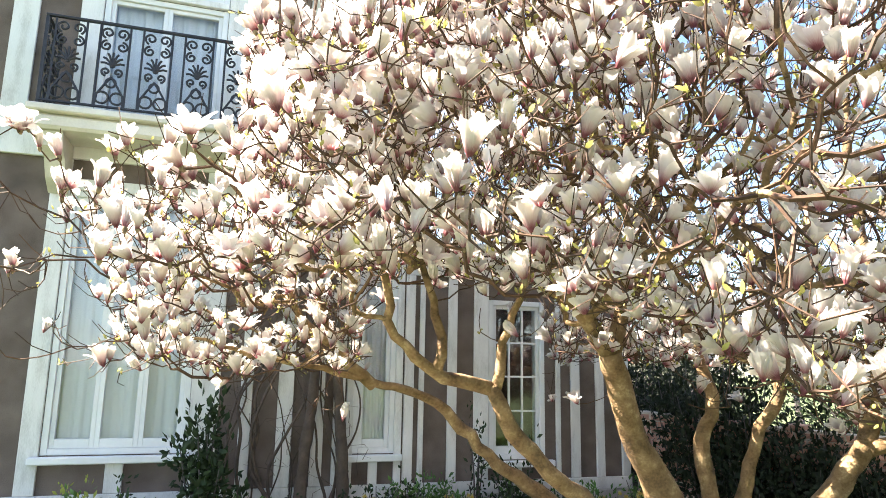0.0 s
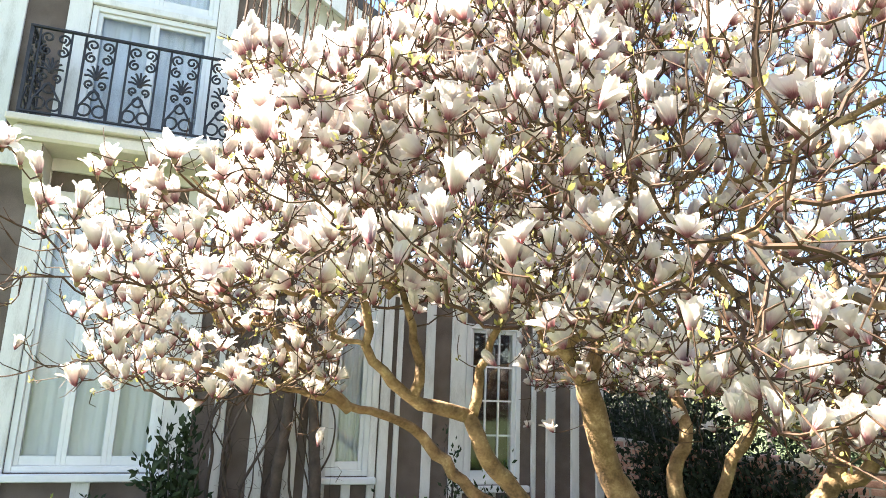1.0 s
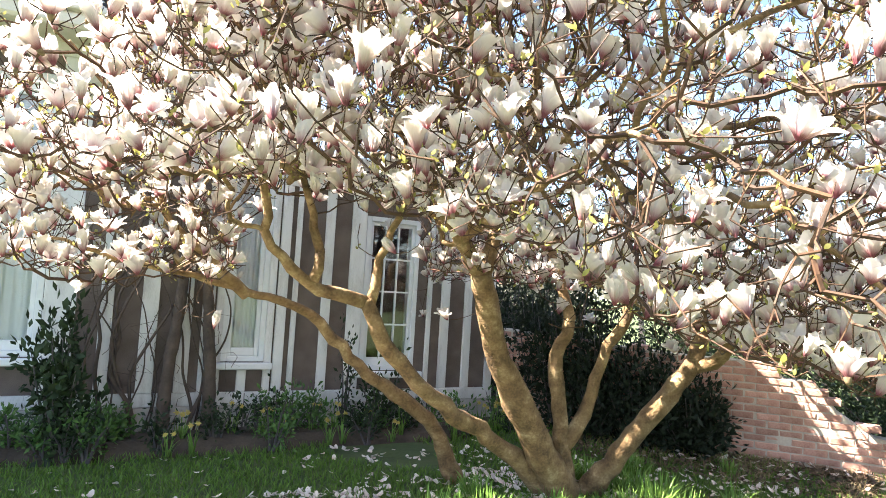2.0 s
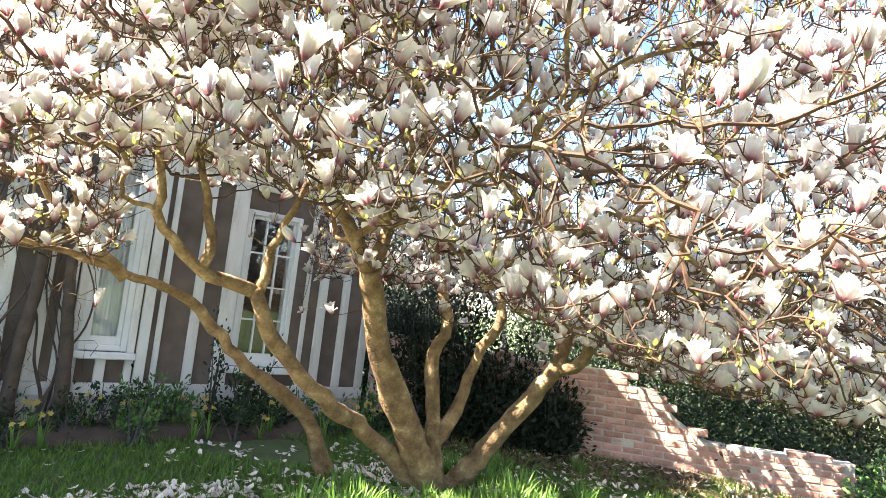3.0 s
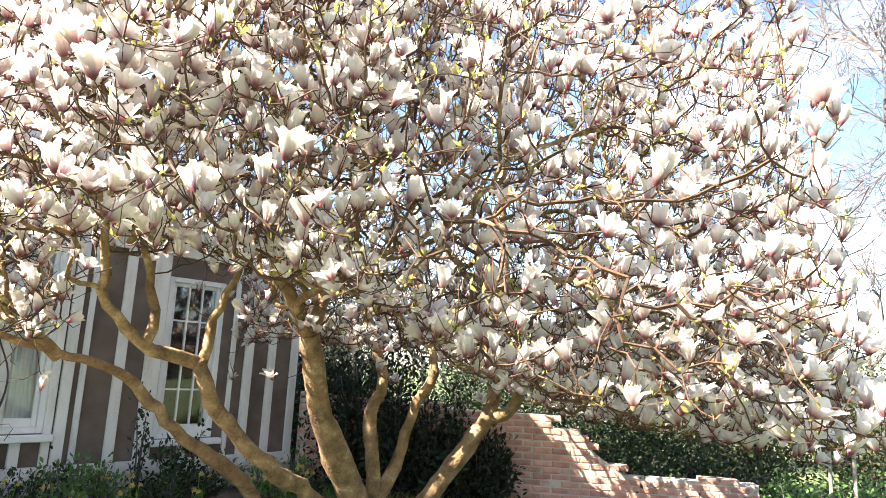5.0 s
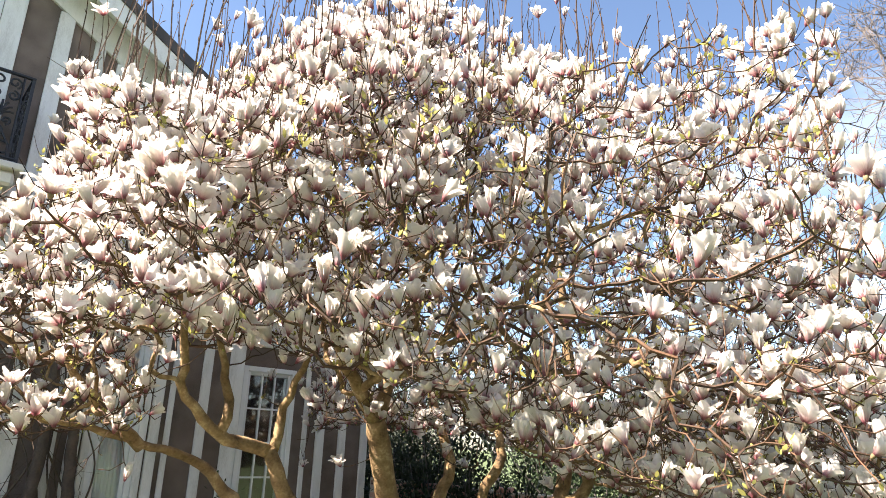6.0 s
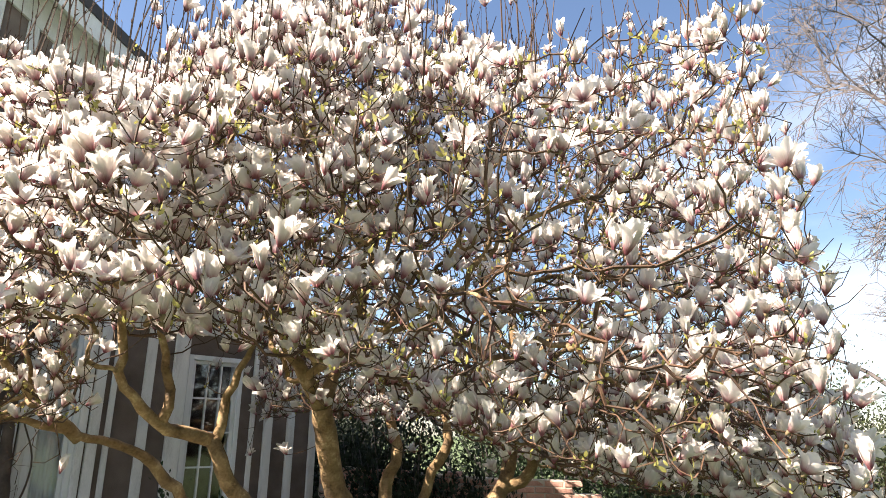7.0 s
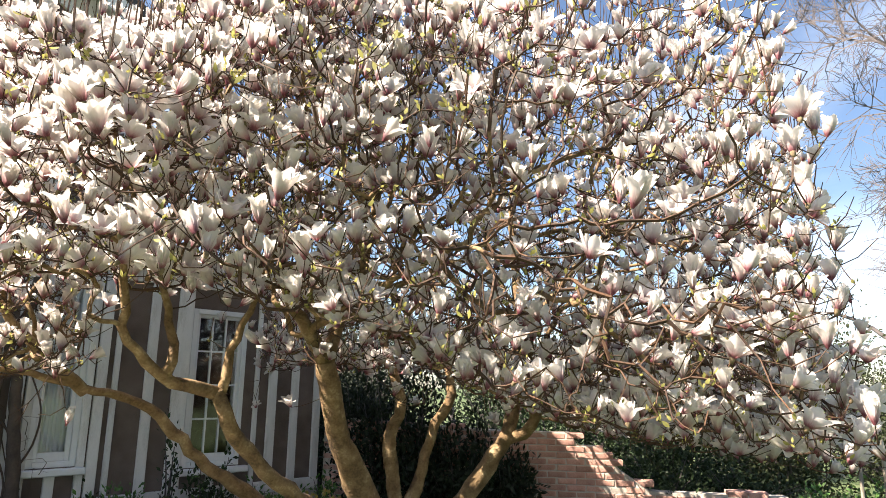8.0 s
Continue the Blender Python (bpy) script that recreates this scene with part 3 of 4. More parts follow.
def south_thinning(p):
    """The crown grows thinner towards its south-east flank."""
    return float(np.interp(math.degrees(math.atan2(p[0], p[1] - 0.3)), (28, 42, 60), (0.0, 0.35, 0.62)))


def sun_gap_to_wall(p):
    """Tips left out along the sun's path, so light reaches the garden wall."""
    k = p[2] - 0.4
    x, y = p[0] + 1.02 * k, p[1] - 0.42 * k
    off, along = (x - 8.12) * 0.82 + (y - 3.10) * 0.575, (x - 8.12) * -0.575 + (y - 3.10) * 0.82
    return p[1] > 2.9 and p[2] > 1.9 and -1.1 < off < 0.6 and -0.9 < along < 2.9 and noise.noise((p[0] * 3, p[1] * 3, p[2] * 3)) > -0.40


tips, skin = [], []
while len(tips) < 7200:
    p = (rng.uniform(-1.4, 7.6), rng.uniform(0.3, 7.4), rng.uniform(0.9, 6.0))
    ok, s = crown_room(p)
    if p[0] > 3.9 and p[1] > 5.2 and rng.random() < 0.6:
        continue
    if p[2] > 2.1 and rng.random() < south_thinning(p):
        continue
    # fullest over the house side, looser elsewhere
    full = 1.0 if p[0] < 2.7 and p[2] > 2.5 and p[1] < 5.2 else 0.42
    # thinned at the back as well, to let sun onto trunk and lawn
    if p[0] < 3.2 and p[1] > 5.1 and rng.random() < 0.75:
        continue
    if not ok or rng.random() > full * (0.16 + 0.84 * s ** 1.5):
        continue
    if math.hypot(p[0] - 0.1, p[1] - 0.5) < 2.4 or sun_gap_to_wall(p):
        continue
    tips.append(p)
    skin.append(s)
n_crown = len(tips)
while len(tips) < n_crown + 6500:
    p = (rng.uniform(-0.8, 7.0), rng.uniform(0.8, 7.2), rng.uniform(1.2, 4.9))
    ok, s = crown_room(p)
    if p[1] > 5.0 and rng.random() < 0.7:
        continue
    if p[2] > 2.1 and rng.random() < south_thinning(p):
        continue
    if ok and math.hypot(p[0], p[1] - 0.4) > 1.9 and not sun_gap_to_wall(p):
        tips.append(p)
        skin.append(s)
tips = np.array(tips)

# each tip grows from the nearest wood, weighed by the way back to the root
P = np.zeros((420000, 3))
L = np.zeros(420000)
par = np.full(420000, -1)
cnt = n_limb
P[:cnt], L[:cnt] = nodes_p, nodes_len
BF = 0.25
best = np.full(len(tips), 1e9)
best_i = np.zeros(len(tips), int)
for k in range(0, cnt, 200):
    d = np.linalg.norm(tips[:, None] - P[None, k:min(k + 200, cnt)], axis=2) + BF * L[None, k:min(k + 200, cnt)]
    j = d.argmin(1)
    better = d[np.arange(len(tips)), j] < best
    best[better], best_i[better] = d[np.arange(len(tips)), j][better], j[better] + k
left = np.ones(len(tips), bool)
chains, tip_node = [], {}
for _ in range(len(tips)):
    cost = np.where(left, best, 1e9)
    ti = int(cost.argmin())
    left[ti] = False
    a, b = P[best_i[ti]], tips[ti]
    gap = np.linalg.norm(b - a)
    k = max(2, int(gap / 0.07))
    mid = (a + b) / 2 + rng.normal(size=3) * gap * 0.10 + np.array([0, 0, -0.16 * gap])
    chain, first = [int(best_i[ti])], cnt
    for q in range(1, k + 1):
        t = q / k
        pt = (1 - t) ** 2 * a + 2 * t * (1 - t) * mid + t * t * b
        if q < k:
            pt = pt + rng.normal(size=3) * 0.010
        P[cnt] = pt
        par[cnt] = chain[-1]
        L[cnt] = L[chain[-1]] + np.linalg.norm(pt - P[chain[-1]])
        chain.append(cnt)
        cnt += 1
    chains.append(chain)
    tip_node[ti] = chain[-1]
    d = np.linalg.norm(tips[:, None] - P[None, first:cnt], axis=2) + BF * L[None, first:cnt]
    j = d.argmin(1)
    dm = d[np.arange(len(tips)), j]
    better = dm < best
    best[better], best_i[better] = dm[better], j[better] + first
load = np.zeros(cnt)
for ti, nd in tip_node.items():
    load[nd] += 1
for i in range(cnt - 1, n_limb - 1, -1):
    load[par[i]] += load[i]
rad = 0.0026 * np.maximum(load, 1) ** 0.36
tv, tf = [], []
for chain in chains:
    rr = [rad[c] for c in chain]
    rr[0] = rr[1]
    if rr[1] > 0.0098:
        vs, fs = [], []
        tube([P[c] for c in chain], rr, 7, vs, fs, 0.06, rng)
        under_tree(raw("branch", vs, fs, BARK, smooth=True))
    else:
        tube([P[c] for c in chain], rr, 4, tv, tf)
# upright shoots above the crown, with small buds
shoot_tops = []
for i in np.argsort(-np.array(skin) - 0.25 * tips[:, 2])[:3000:4]:
    if tips[i, 2] < 2.5 or i >= n_crown:
        continue
    h = rng.uniform(0.35, 1.15)
    lean = rng.normal(size=2) * 0.10 * h
    a = tips[i]
    pts = [a + np.array([lean[0] * t * t, lean[1] * t * t, h * t]) + rng.normal(size=3) * 0.006 for t in np.linspace(0, 1, 6)]
    tube(pts, np.linspace(0.0058, 0.0022, 6), 4, tv, tf)
    for q in pts[2:]:
        s = rng.normal(size=3) * 0.5 + np.array([0, 0, 1.2])
        s /= np.linalg.norm(s)
        tube([q, q + s * 0.012, q + s * 0.03], [0.002, 0.0045, 0.0008], 4, tv, tf)
    shoot_tops.append((pts[-1], pts[-1] - pts[-2]))
spur_heads = []
for c in rng.choice(np.arange(n_limb, cnt), 11000, replace=False):
    if rad[c] > 0.012:
        continue
    way = P[c] - P[par[c]]
    d = way / (np.linalg.norm(way) + 1e-9) * 0.5 + rng.normal(size=3) * 0.6 + np.array([0, 0, 0.55])
    d /= np.linalg.norm(d)
    ln = rng.uniform(0.06, 0.20)
    q = [P[c], P[c] + d * ln * 0.5 + rng.normal(size=3) * 0.008, P[c] + d * ln + np.array([0, 0, 0.25 * ln])]
    if math.hypot(q[2][0], q[2][1] - 0.4) < 2.0:
        continue
    tube(q, [0.0032, 0.0026, 0.0022], 3, tv, tf)
    spur_heads.append((q[2], q[2] - q[1]))
tagged(under_tree(raw("twig_tangle", tv, tf, TWIG, label="tangle of thin brown twigs and upright shoots")), kind="stuff")


# blossoms
def blossom(seed, openness, petals):
    """Cup of broad petals round a short brown calyx; v of the UV runs from base to tip."""
    r = np.random.default_rng(seed)
    vs, fs, uv = [], [], []
    rows, cols = 5, 3
    for k in range(petals):
        inner = k % 2
        az = 2 * math.pi * (k / petals) + r.uniform(-0.2, 0.2)
        ln = 0.116 * r.uniform(0.85, 1.12)
        wd = 0.054 * r.uniform(0.85, 1.15)
        spread = openness * r.uniform(0.6, 1.3) * (0.75 if inner else 1.0)
        curl = r.uniform(-0.25, 0.55) * openness * 1.6
        o = len(vs)
        x, z = 0.004, 0.0
        for i in range(rows + 1):
            t = i / rows
            lean = 0.95 * math.exp(-t * 5) + spread * (0.35 + 0.5 * t) - 0.28 * math.sin(math.pi * t) * (1 - openness) + curl * t ** 3
            if i:
                x += math.sin(lean) * ln / rows
                z += math.cos(lean) * ln / rows
            w = wd * (0.22, 0.50, 0.82, 1.0, 0.90, 0.34)[i]
            for c in range(cols + 1):
                u = c / cols * 2 - 1
                off = u * w * 0.5
                cup = (u * u) * w * 0.42 * (1 - 0.5 * t)
                px, py = x - cup * math.cos(lean), off
                pz = z + cup * math.sin(lean) * 0.6 + 0.0025 * math.sin(9 * t + 3 * u + k)
                vs.append((px * math.cos(az) - py * math.sin(az), px * math.sin(az) + py * math.cos(az), pz))
                uv.append((c / cols, t))
        for i in range(rows):
            for c in range(cols):
                a = o + i * (cols + 1) + c
                fs.append((a, a + 1, a + cols + 2, a + cols + 1))
    petal_faces = len(fs)
    tube([(0, 0, -0.016), (0, 0, -0.004), (0, 0, 0.008), (0, 0, 0.016)], [0.005, 0.011, 0.012, 0.005], 6, vs, fs)
    uv += [(0.5, 0.0)] * (len(vs) - len(uv))
    me = bpy.data.meshes.new("flower")
    me.from_pydata([tuple(v) for v in vs], [], fs)
    lay = me.uv_layers.new(name="UVMap")
    for lp in me.loops:
        lay.data[lp.index].uv = uv[lp.vertex_index]
    me.materials.append(PETAL)
    me.materials.append(CALYX)
    me.polygons.foreach_set("use_smooth", [True] * len(fs))
    me.polygons.foreach_set("material_index", [0 if i < petal_faces else 1 for i in range(len(fs))])
    return me, np.array(vs), fs[:petal_faces], np.array(uv)


KINDS = [blossom(s, o, n) for s, o, n in ((1, 0.22, 7), (2, 0.34, 7), (3, 0.46, 8), (4, 0.6, 8), (5, 0.78, 9), (6, 1.0, 9), (7, 0.5, 6), (8, 1.25, 8))]
order = np.argsort(tips[:, 0] + tips[:, 1])
flower_ids = [i for i in order if i < n_crown and rng.random() < 0.56 + 0.40 * skin[i]]
jv, jf, ju, jn = [], [], [], 0
heads = []
for i in flower_ids:
    nd = tip_node[i]
    heads.append((P[nd], P[nd] - P[par[nd]]))
heads += [shoot_tops[q] for q in range(0, len(shoot_tops), 3)]
heads += [h for h in spur_heads[::6] if crown_room(h[0])[0]]
for count, (at, way) in enumerate(heads):
    way = way / (np.linalg.norm(way) + 1e-9)
    up = Vector(way * 0.45 + np.array([0, 0, 1.0]) + rng.normal(size=3) * 0.28).normalized()
    size = rng.uniform(0.68, 1.12)
    k = int(rng.choice(len(KINDS), p=[0.08, 0.13, 0.18, 0.20, 0.17, 0.09, 0.11, 0.04]))
    m = Matrix.Translation(at) @ up.to_track_quat("Z", "Y").to_matrix().to_4x4() @ Matrix.Rotation(rng.uniform(0, 6.28), 4, "Z") @ Matrix.Scale(size, 4)
    me, vs, fs, uv = KINDS[k]
    if count < 300:
        ob = new("flower", me)
        ob.parent = tree
        ob.matrix_basis = tree_inv @ m
    else:
        A = np.array(m)
        nv = len(fs) and max(max(f) for f in fs) + 1
        jv.append(vs[:nv] @ A[:3, :3].T + A[:3, 3])
        ju.append(uv[:nv])
        jf += [tuple(q + jn for q in f) for f in fs]
        jn += nv
tagged(under_tree(raw("blossom", np.concatenate(jv), jf, PETAL, uvs=np.concatenate(ju), smooth=True, label="mass of white and pink blossoms")), kind="stuff")
# young leaves at the tips without blossom and on the shoots
leaf_at = [i for i in range(len(tips)) if i not in set(flower_ids) and rng.random() < 0.55]
lp, lu, ls = [], [], []
for i in leaf_at:
    nd = tip_node[i]
    for _ in range(3 if tips[i, 2] < 2.8 else 4):
        lp.append(P[nd] + rng.normal(size=3) * 0.012)
        lu.append(rng.normal(size=3) * 0.6 + np.array([0, 0, 0.9]))
        ls.append(rng.uniform(0.015, 0.034) * (1.0 if tips[i, 2] < 2.8 else 1.35))
vs, fs, uv = leaf_field(lp, lu, ls, rng, 0.5, 3)
tagged(under_tree(raw("young_foliage", vs, fs, YOUNG, uvs=uv, smooth=True, label="yellow-green unfolding leaves")), kind="stuff")

# ---- brick garden wall ----
brick_wall = thing("brick_garden_wall", "old red brick garden wall, stepped and broken down", "wall", (8.1, 3.15, 0), kind="structure")
WALL_LINE = smooth_line([(8.12, 3.10, 0), (7.1, 4.56, 0), (6.1, 6.0, 0), (5.55, 7.1, 0), (5.30, 8.05, 0)], 0.02)
run = [0.0]
for a, b in zip(WALL_LINE, WALL_LINE[1:]):
    run.append(run[-1] + (b - a).length)


def wall_at(s):
    s = min(max(s, 0), run[-1] - 1e-4)
    i = int(np.searchsorted(run, s, side="right")) - 1
    a, b = WALL_LINE[i], WALL_LINE[i + 1]
    t = (s - run[i]) / (run[i + 1] - run[i])
    d = (b - a).normalized()
    return a.lerp(b, t), d


def wall_top(s):
    if s < 1.45:
        return 0.50
    if s < 1.82:
        return 0.50 + 0.24 * (s - 1.45) / 0.37
    if s < 1.98:
        return 0.74 + 0.24 * (s - 1.82) / 0.16
    if s < 2.34:
        return 0.99
    return 1.14 + 0.04 * max(0, s - 3.2)


core_v, core_f = [], []
for s in np.arange(0.02, run[-1], 0.1):
    p, d = wall_at(s)
    n = Vector((-d.y, d.x, 0))
    h = min(wall_top(s - 0.05), wall_top(s + 0.05)) - 0.03
    core_v += [p + n * 0.097 + Vector((0, 0, -0.4)), p + n * 0.097 + Vector((0, 0, h)), p - n * 0.097 + Vector((0, 0, h)), p - n * 0.097 + Vector((0, 0, -0.4))]
k = len(core_v) // 4
core_f = [(4 * i + a, 4 * i + b, 4 * i + 4 + b, 4 * i + 4 + a) for i in range(k - 1) for a, b in ((0, 1), (1, 2), (2, 3))] + [(3, 2, 1, 0), (4 * k - 4, 4 * k - 3, 4 * k - 2, 4 * k - 1)]
core = raw("mortar_core", core_v, core_f, MORTAR, label="crumbling lime mortar")
core.parent, core.matrix_parent_inverse = brick_wall, Matrix.Translation((-8.1, -3.15, 0))


def brick_mesh(seed):
    bm = boxed(-0.106, 0.106, -0.105, 0.105, -0.032, 0.032, 0.006)
    r = np.random.default_rng(seed)
    for v in bm.verts:
        v.co += Vector(r.normal(size=3) * 0.0022)
    me = bpy.data.meshes.new("brick")
    bm.to_mesh(me)
    bm.free()
    me.materials.append(BRICK)
    return me


BRICKSET = [brick_mesh(i) for i in range(6)]
rngb = np.random.default_rng(3)
joined = bmesh.new()
spots = []
for course in range(-2, 18):
    z = course * 0.074 + 0.034
    s = 0.11 + (0.112 if course % 2 else 0.0)
    while s < run[-1] - 0.1:
        if z + 0.03 <= wall_top(s) + rngb.uniform(-0.02, 0.02) and rngb.random() > 0.012:
            spots.append((s + rngb.normal() * 0.003, z))
        s += 0.224
for i, (s, z) in enumerate(sorted(spots)):
    p, d = wall_at(s)
    n = Vector((-d.y, d.x, 0))
    off = n * (0.004 * rngb.normal())
    m = Matrix.Translation(p + off + Vector((0, 0, z + rngb.normal() * 0.002))) @ Matrix.Rotation(math.atan2(d.y, d.x) + rngb.normal() * 0.012, 4, "Z")
    if i < 260:
        ob = new("brick", BRICKSET[i % 6])
        ob.parent = brick_wall
        ob.matrix_basis = Matrix.Translation((-8.1, -3.15, 0)) @ m
    else:
        a = len(joined.verts)
        joined.from_mesh(BRICKSET[i % 6])
        joined.verts.ensure_lookup_table()
        bmesh.ops.transform(joined, matrix=m, verts=joined.verts[a:])
rest = part("brickwork", joined, BRICKS)
rest.parent, rest.matrix_parent_inverse = brick_wall, Matrix.Translation((-8.1, -3.15, 0))
tagged(rest, "shaded courses of red brick", kind="stuff")


# ---- plants ----
def shrub(name, place, size, leaves, leaf, mat, seed, label, category="shrub", group="", stems=9, aspect=0.5, hollow=0.35):
    """Stems from one foot, with leaves through an uneven mass of the given half-sizes."""
    r = np.random.default_rng(seed)
    e = thing(name, label, category, place, group)
    vs, fs, lp, lu = [], [], [], []
    sx, sy, sz = size
    heads = []
    for i in range(stems):
        a = r.uniform(0, 6.28)
        q = math.sqrt(r.random())
        tip = np.array([sx * q * math.cos(a), sy * q * math.sin(a), sz * r.uniform(0.7, 2.0) * (1 - 0.35 * q * q)])
        pts = smooth_line([(0.15 * tip[0], 0.15 * tip[1], -0.05), tuple(tip * 0.5 + r.normal(size=3) * 0.06 * sx), tuple(tip)], max(0.06, sz * 0.15))
        tube(pts, np.linspace(0.012, 0.003, len(pts)) * (1 + sz * 0.4), 5, vs, fs)
        heads.append((pts, sz))
    raw("stem", vs, fs, GREYBARK, e)
    for i in range(leaves):
        pts, _ = heads[r.integers(len(heads))]
        t = hollow + (1 - hollow) * r.random() ** 0.7
        c = np.array(pts[min(len(pts) - 1, int(t * len(pts)))])
        o = r.normal(size=3) * np.array([sx, sy, sz]) * 0.20
        lp.append(c + o)
        lu.append(o / (np.linalg.norm(o) + 1e-6) + r.normal(size=3) * 0.5 + np.array([0, 0, 0.35]))
    lp = np.array(lp)
    lp[:, 2] = np.maximum(lp[:, 2], 0.01)
    v2, f2, uv = leaf_field(lp, lu, r.uniform(0.6, 1.3, leaves) * leaf, r, aspect, 2)
    tagged(raw("foliage", v2, f2, mat, e, uvs=uv), kind="stuff")
    return e


def blades(n, place, spread, height, width, r, lean=0.45, rows=5):
    """Strap leaves that arch outward from one crown."""
    vs, fs, uv = [], [], []
    for i in range(n):
        a = r.uniform(0, 6.28)
        h, w = height * r.uniform(0.6, 1.15), width * r.uniform(0.7, 1.2)
        b = np.array([place[0], place[1], 0]) + np.array([math.cos(a), math.sin(a), 0]) * spread * math.sqrt(r.random())
        out = np.array([math.cos(a + r.normal() * 0.5), math.sin(a + r.normal() * 0.5), 0])
        side = np.array([-out[1], out[0], 0])
        ln = lean * r.uniform(0.2, 1.5)
        o = len(vs)
        for k in range(rows + 1):
            t = k / rows
            c = b + out * h * ln * t * t + np.array([0, 0, h * (t - 0.35 * ln * t ** 3)])
            q = w * (1 - t ** 3) * 0.5 + 0.0004
            vs += [c - side * q, c + side * q]
            uv += [(0, t), (1, t)]
        fs += [(o + 2 * k, o + 2 * k + 1, o + 2 * k + 3, o + 2 * k + 2) for k in range(rows)]
    return vs, fs, uv


def clump_mesh(name, seed, n, spread, height, width, mat, lean=0.45):
    vs, fs, uv = blades(n, (0, 0), spread, height, width, np.random.default_rng(seed), lean)
    me = bpy.data.meshes.new(name)
    me.from_pydata([tuple(v) for v in vs], [], fs)
    lay = me.uv_layers.new(name="UVMap")
    for lp in me.loops:
        lay.data[lp.index].uv = uv[lp.vertex_index]
    me.materials.append(mat)
    return me


rngp = np.random.default_rng(11)
CLUMPS = [clump_mesh("grass_clump", i, 46, 0.10, 0.24, 0.013, STRAP) for i in range(4)]
placed = 0
while placed < 100:
    x, y = 3.7 + rngp.normal() * 0.85, 4.25 + rngp.normal() * 0.55
    if math.hypot(x - 3.9, y - 4.9) < 0.22 or y < 2.9:
        continue
    ob = new("grass_clump", CLUMPS[placed % 4])
    sc = rngp.uniform(0.6, 1.2) * (0.65 if math.hypot(x - 3.6, y - 4.6) < 0.5 else 1.0)
    ob.matrix_basis = Matrix.Translation((x, y, ground_height(x, y) - 0.01)) @ Matrix.Rotation(rngp.uniform(0, 6.28), 4, "Z") @ Matrix.Scale(sc, 4)
    tagged(ob, "tuft of green strap leaves round the magnolia's foot", "plant", "tufts round the trunk")
    placed += 1


def daffodil(place, seed, height):
    r = np.random.default_rng(seed)
    e = thing("daffodil", "yellow daffodil in the bed below the house", "flower", place, "daffodils in the bed")
    vs, fs, uv = blades(12, (0, 0), 0.04, height * 0.9, 0.012, r, 0.4)
    raw("leaf", vs, fs, STRAP, e, uvs=uv)
    for k in range(2):
        dx, dy = r.normal(size=2) * 0.05
        vs, fs = [], []
        tube([(dx * 0.3, dy * 0.3, 0), (dx, dy, height * 0.9), (dx, dy - 0.02, height)], [0.004, 0.0035, 0.003], 5, vs, fs)
        raw("stalk", vs, fs, STRAP, e, uvs=[(0.5, 0.5)] * len(vs))
        ups = [(math.cos(a), -0.35, math.sin(a)) for a in np.arange(6) * 1.047]
        v, f, u = leaf_field([(dx, dy - 0.025, height)] * 6, ups, [0.034] * 6, r, 0.55, 2, 0.1)
        head = raw("bloom", v, f, YELLOW, e, uvs=u)
        vs, fs = [], []
        tube([(dx, dy - 0.025, height), (dx, dy - 0.045, height), (dx, dy - 0.058, height)], [0.008, 0.012, 0.018], 8, vs, fs)
        raw("trumpet", vs, fs, YELLOW, head, uvs=[(0.5, 0.0)] * len(vs))
    return e


for i in range(22):
    x = rngp.uniform(0.6, 4.9)
    daffodil((x, rngp.uniform(6.95, 7.65), 0.02), 40 + i, rngp.uniform(0.22, 0.38))
# bed along the house: earth, low plants
bed = bmesh.new()
bmesh.ops.create_grid(bed, x_segments=60, y_segments=8, size=1.0, matrix=Matrix.LocRotScale((1.9, 7.54, 0.0), None, (3.6, 0.42, 1)))
for v in bed.verts:
    edge = 1 - abs(v.co.y - 7.54) / 0.42
    v.co.z = -0.03 + 0.14 * min(1, max(0, edge) * 2.5) + 0.03 * noise.noise(v.co * 3)
tagged(part("flower_bed", bed, EARTH), "dark earth bed along the house wall", "bed", kind="structure")
for i in range(44):
    x, y = rngp.uniform(-1.6, 5.0), rngp.uniform(7.0, 7.75)
    shrub("bed_plant", (x, y, 0.05), (0.22, 0.19, rngp.uniform(0.13, 0.32)), 190, 0.055, IVY if i % 3 else HOLLY, 100 + i, "low dark green plant in the bed", "plant", "low plants in the bed", 6)
shrub("evergreen_shrub", (0.22, 7.30, 0.05), (0.30, 0.26, 0.72), 950, 0.085, HOLLY, 5, "narrow dark glossy evergreen shrub against the house", stems=14, aspect=0.52)
shrub("evergreen_shrub", (3.36, 7.50, 0.05), (0.26, 0.22, 0.55), 320, 0.07, HOLLY, 6, "small dark evergreen below the small-paned window", stems=9)
shrub("evergreen_shrub", (2.95, 7.60, 0.05), (0.16, 0.16, 0.60), 170, 0.06, HOLLY, 16, "thin dark climber beside the window", stems=6)
shrub("spurge_plant", (-0.80, 7.25, 0.05), (0.22, 0.2, 0.32), 260, 0.05, FLAX, 8, "lime-green flowering spurge under the tall window", "plant", stems=9)
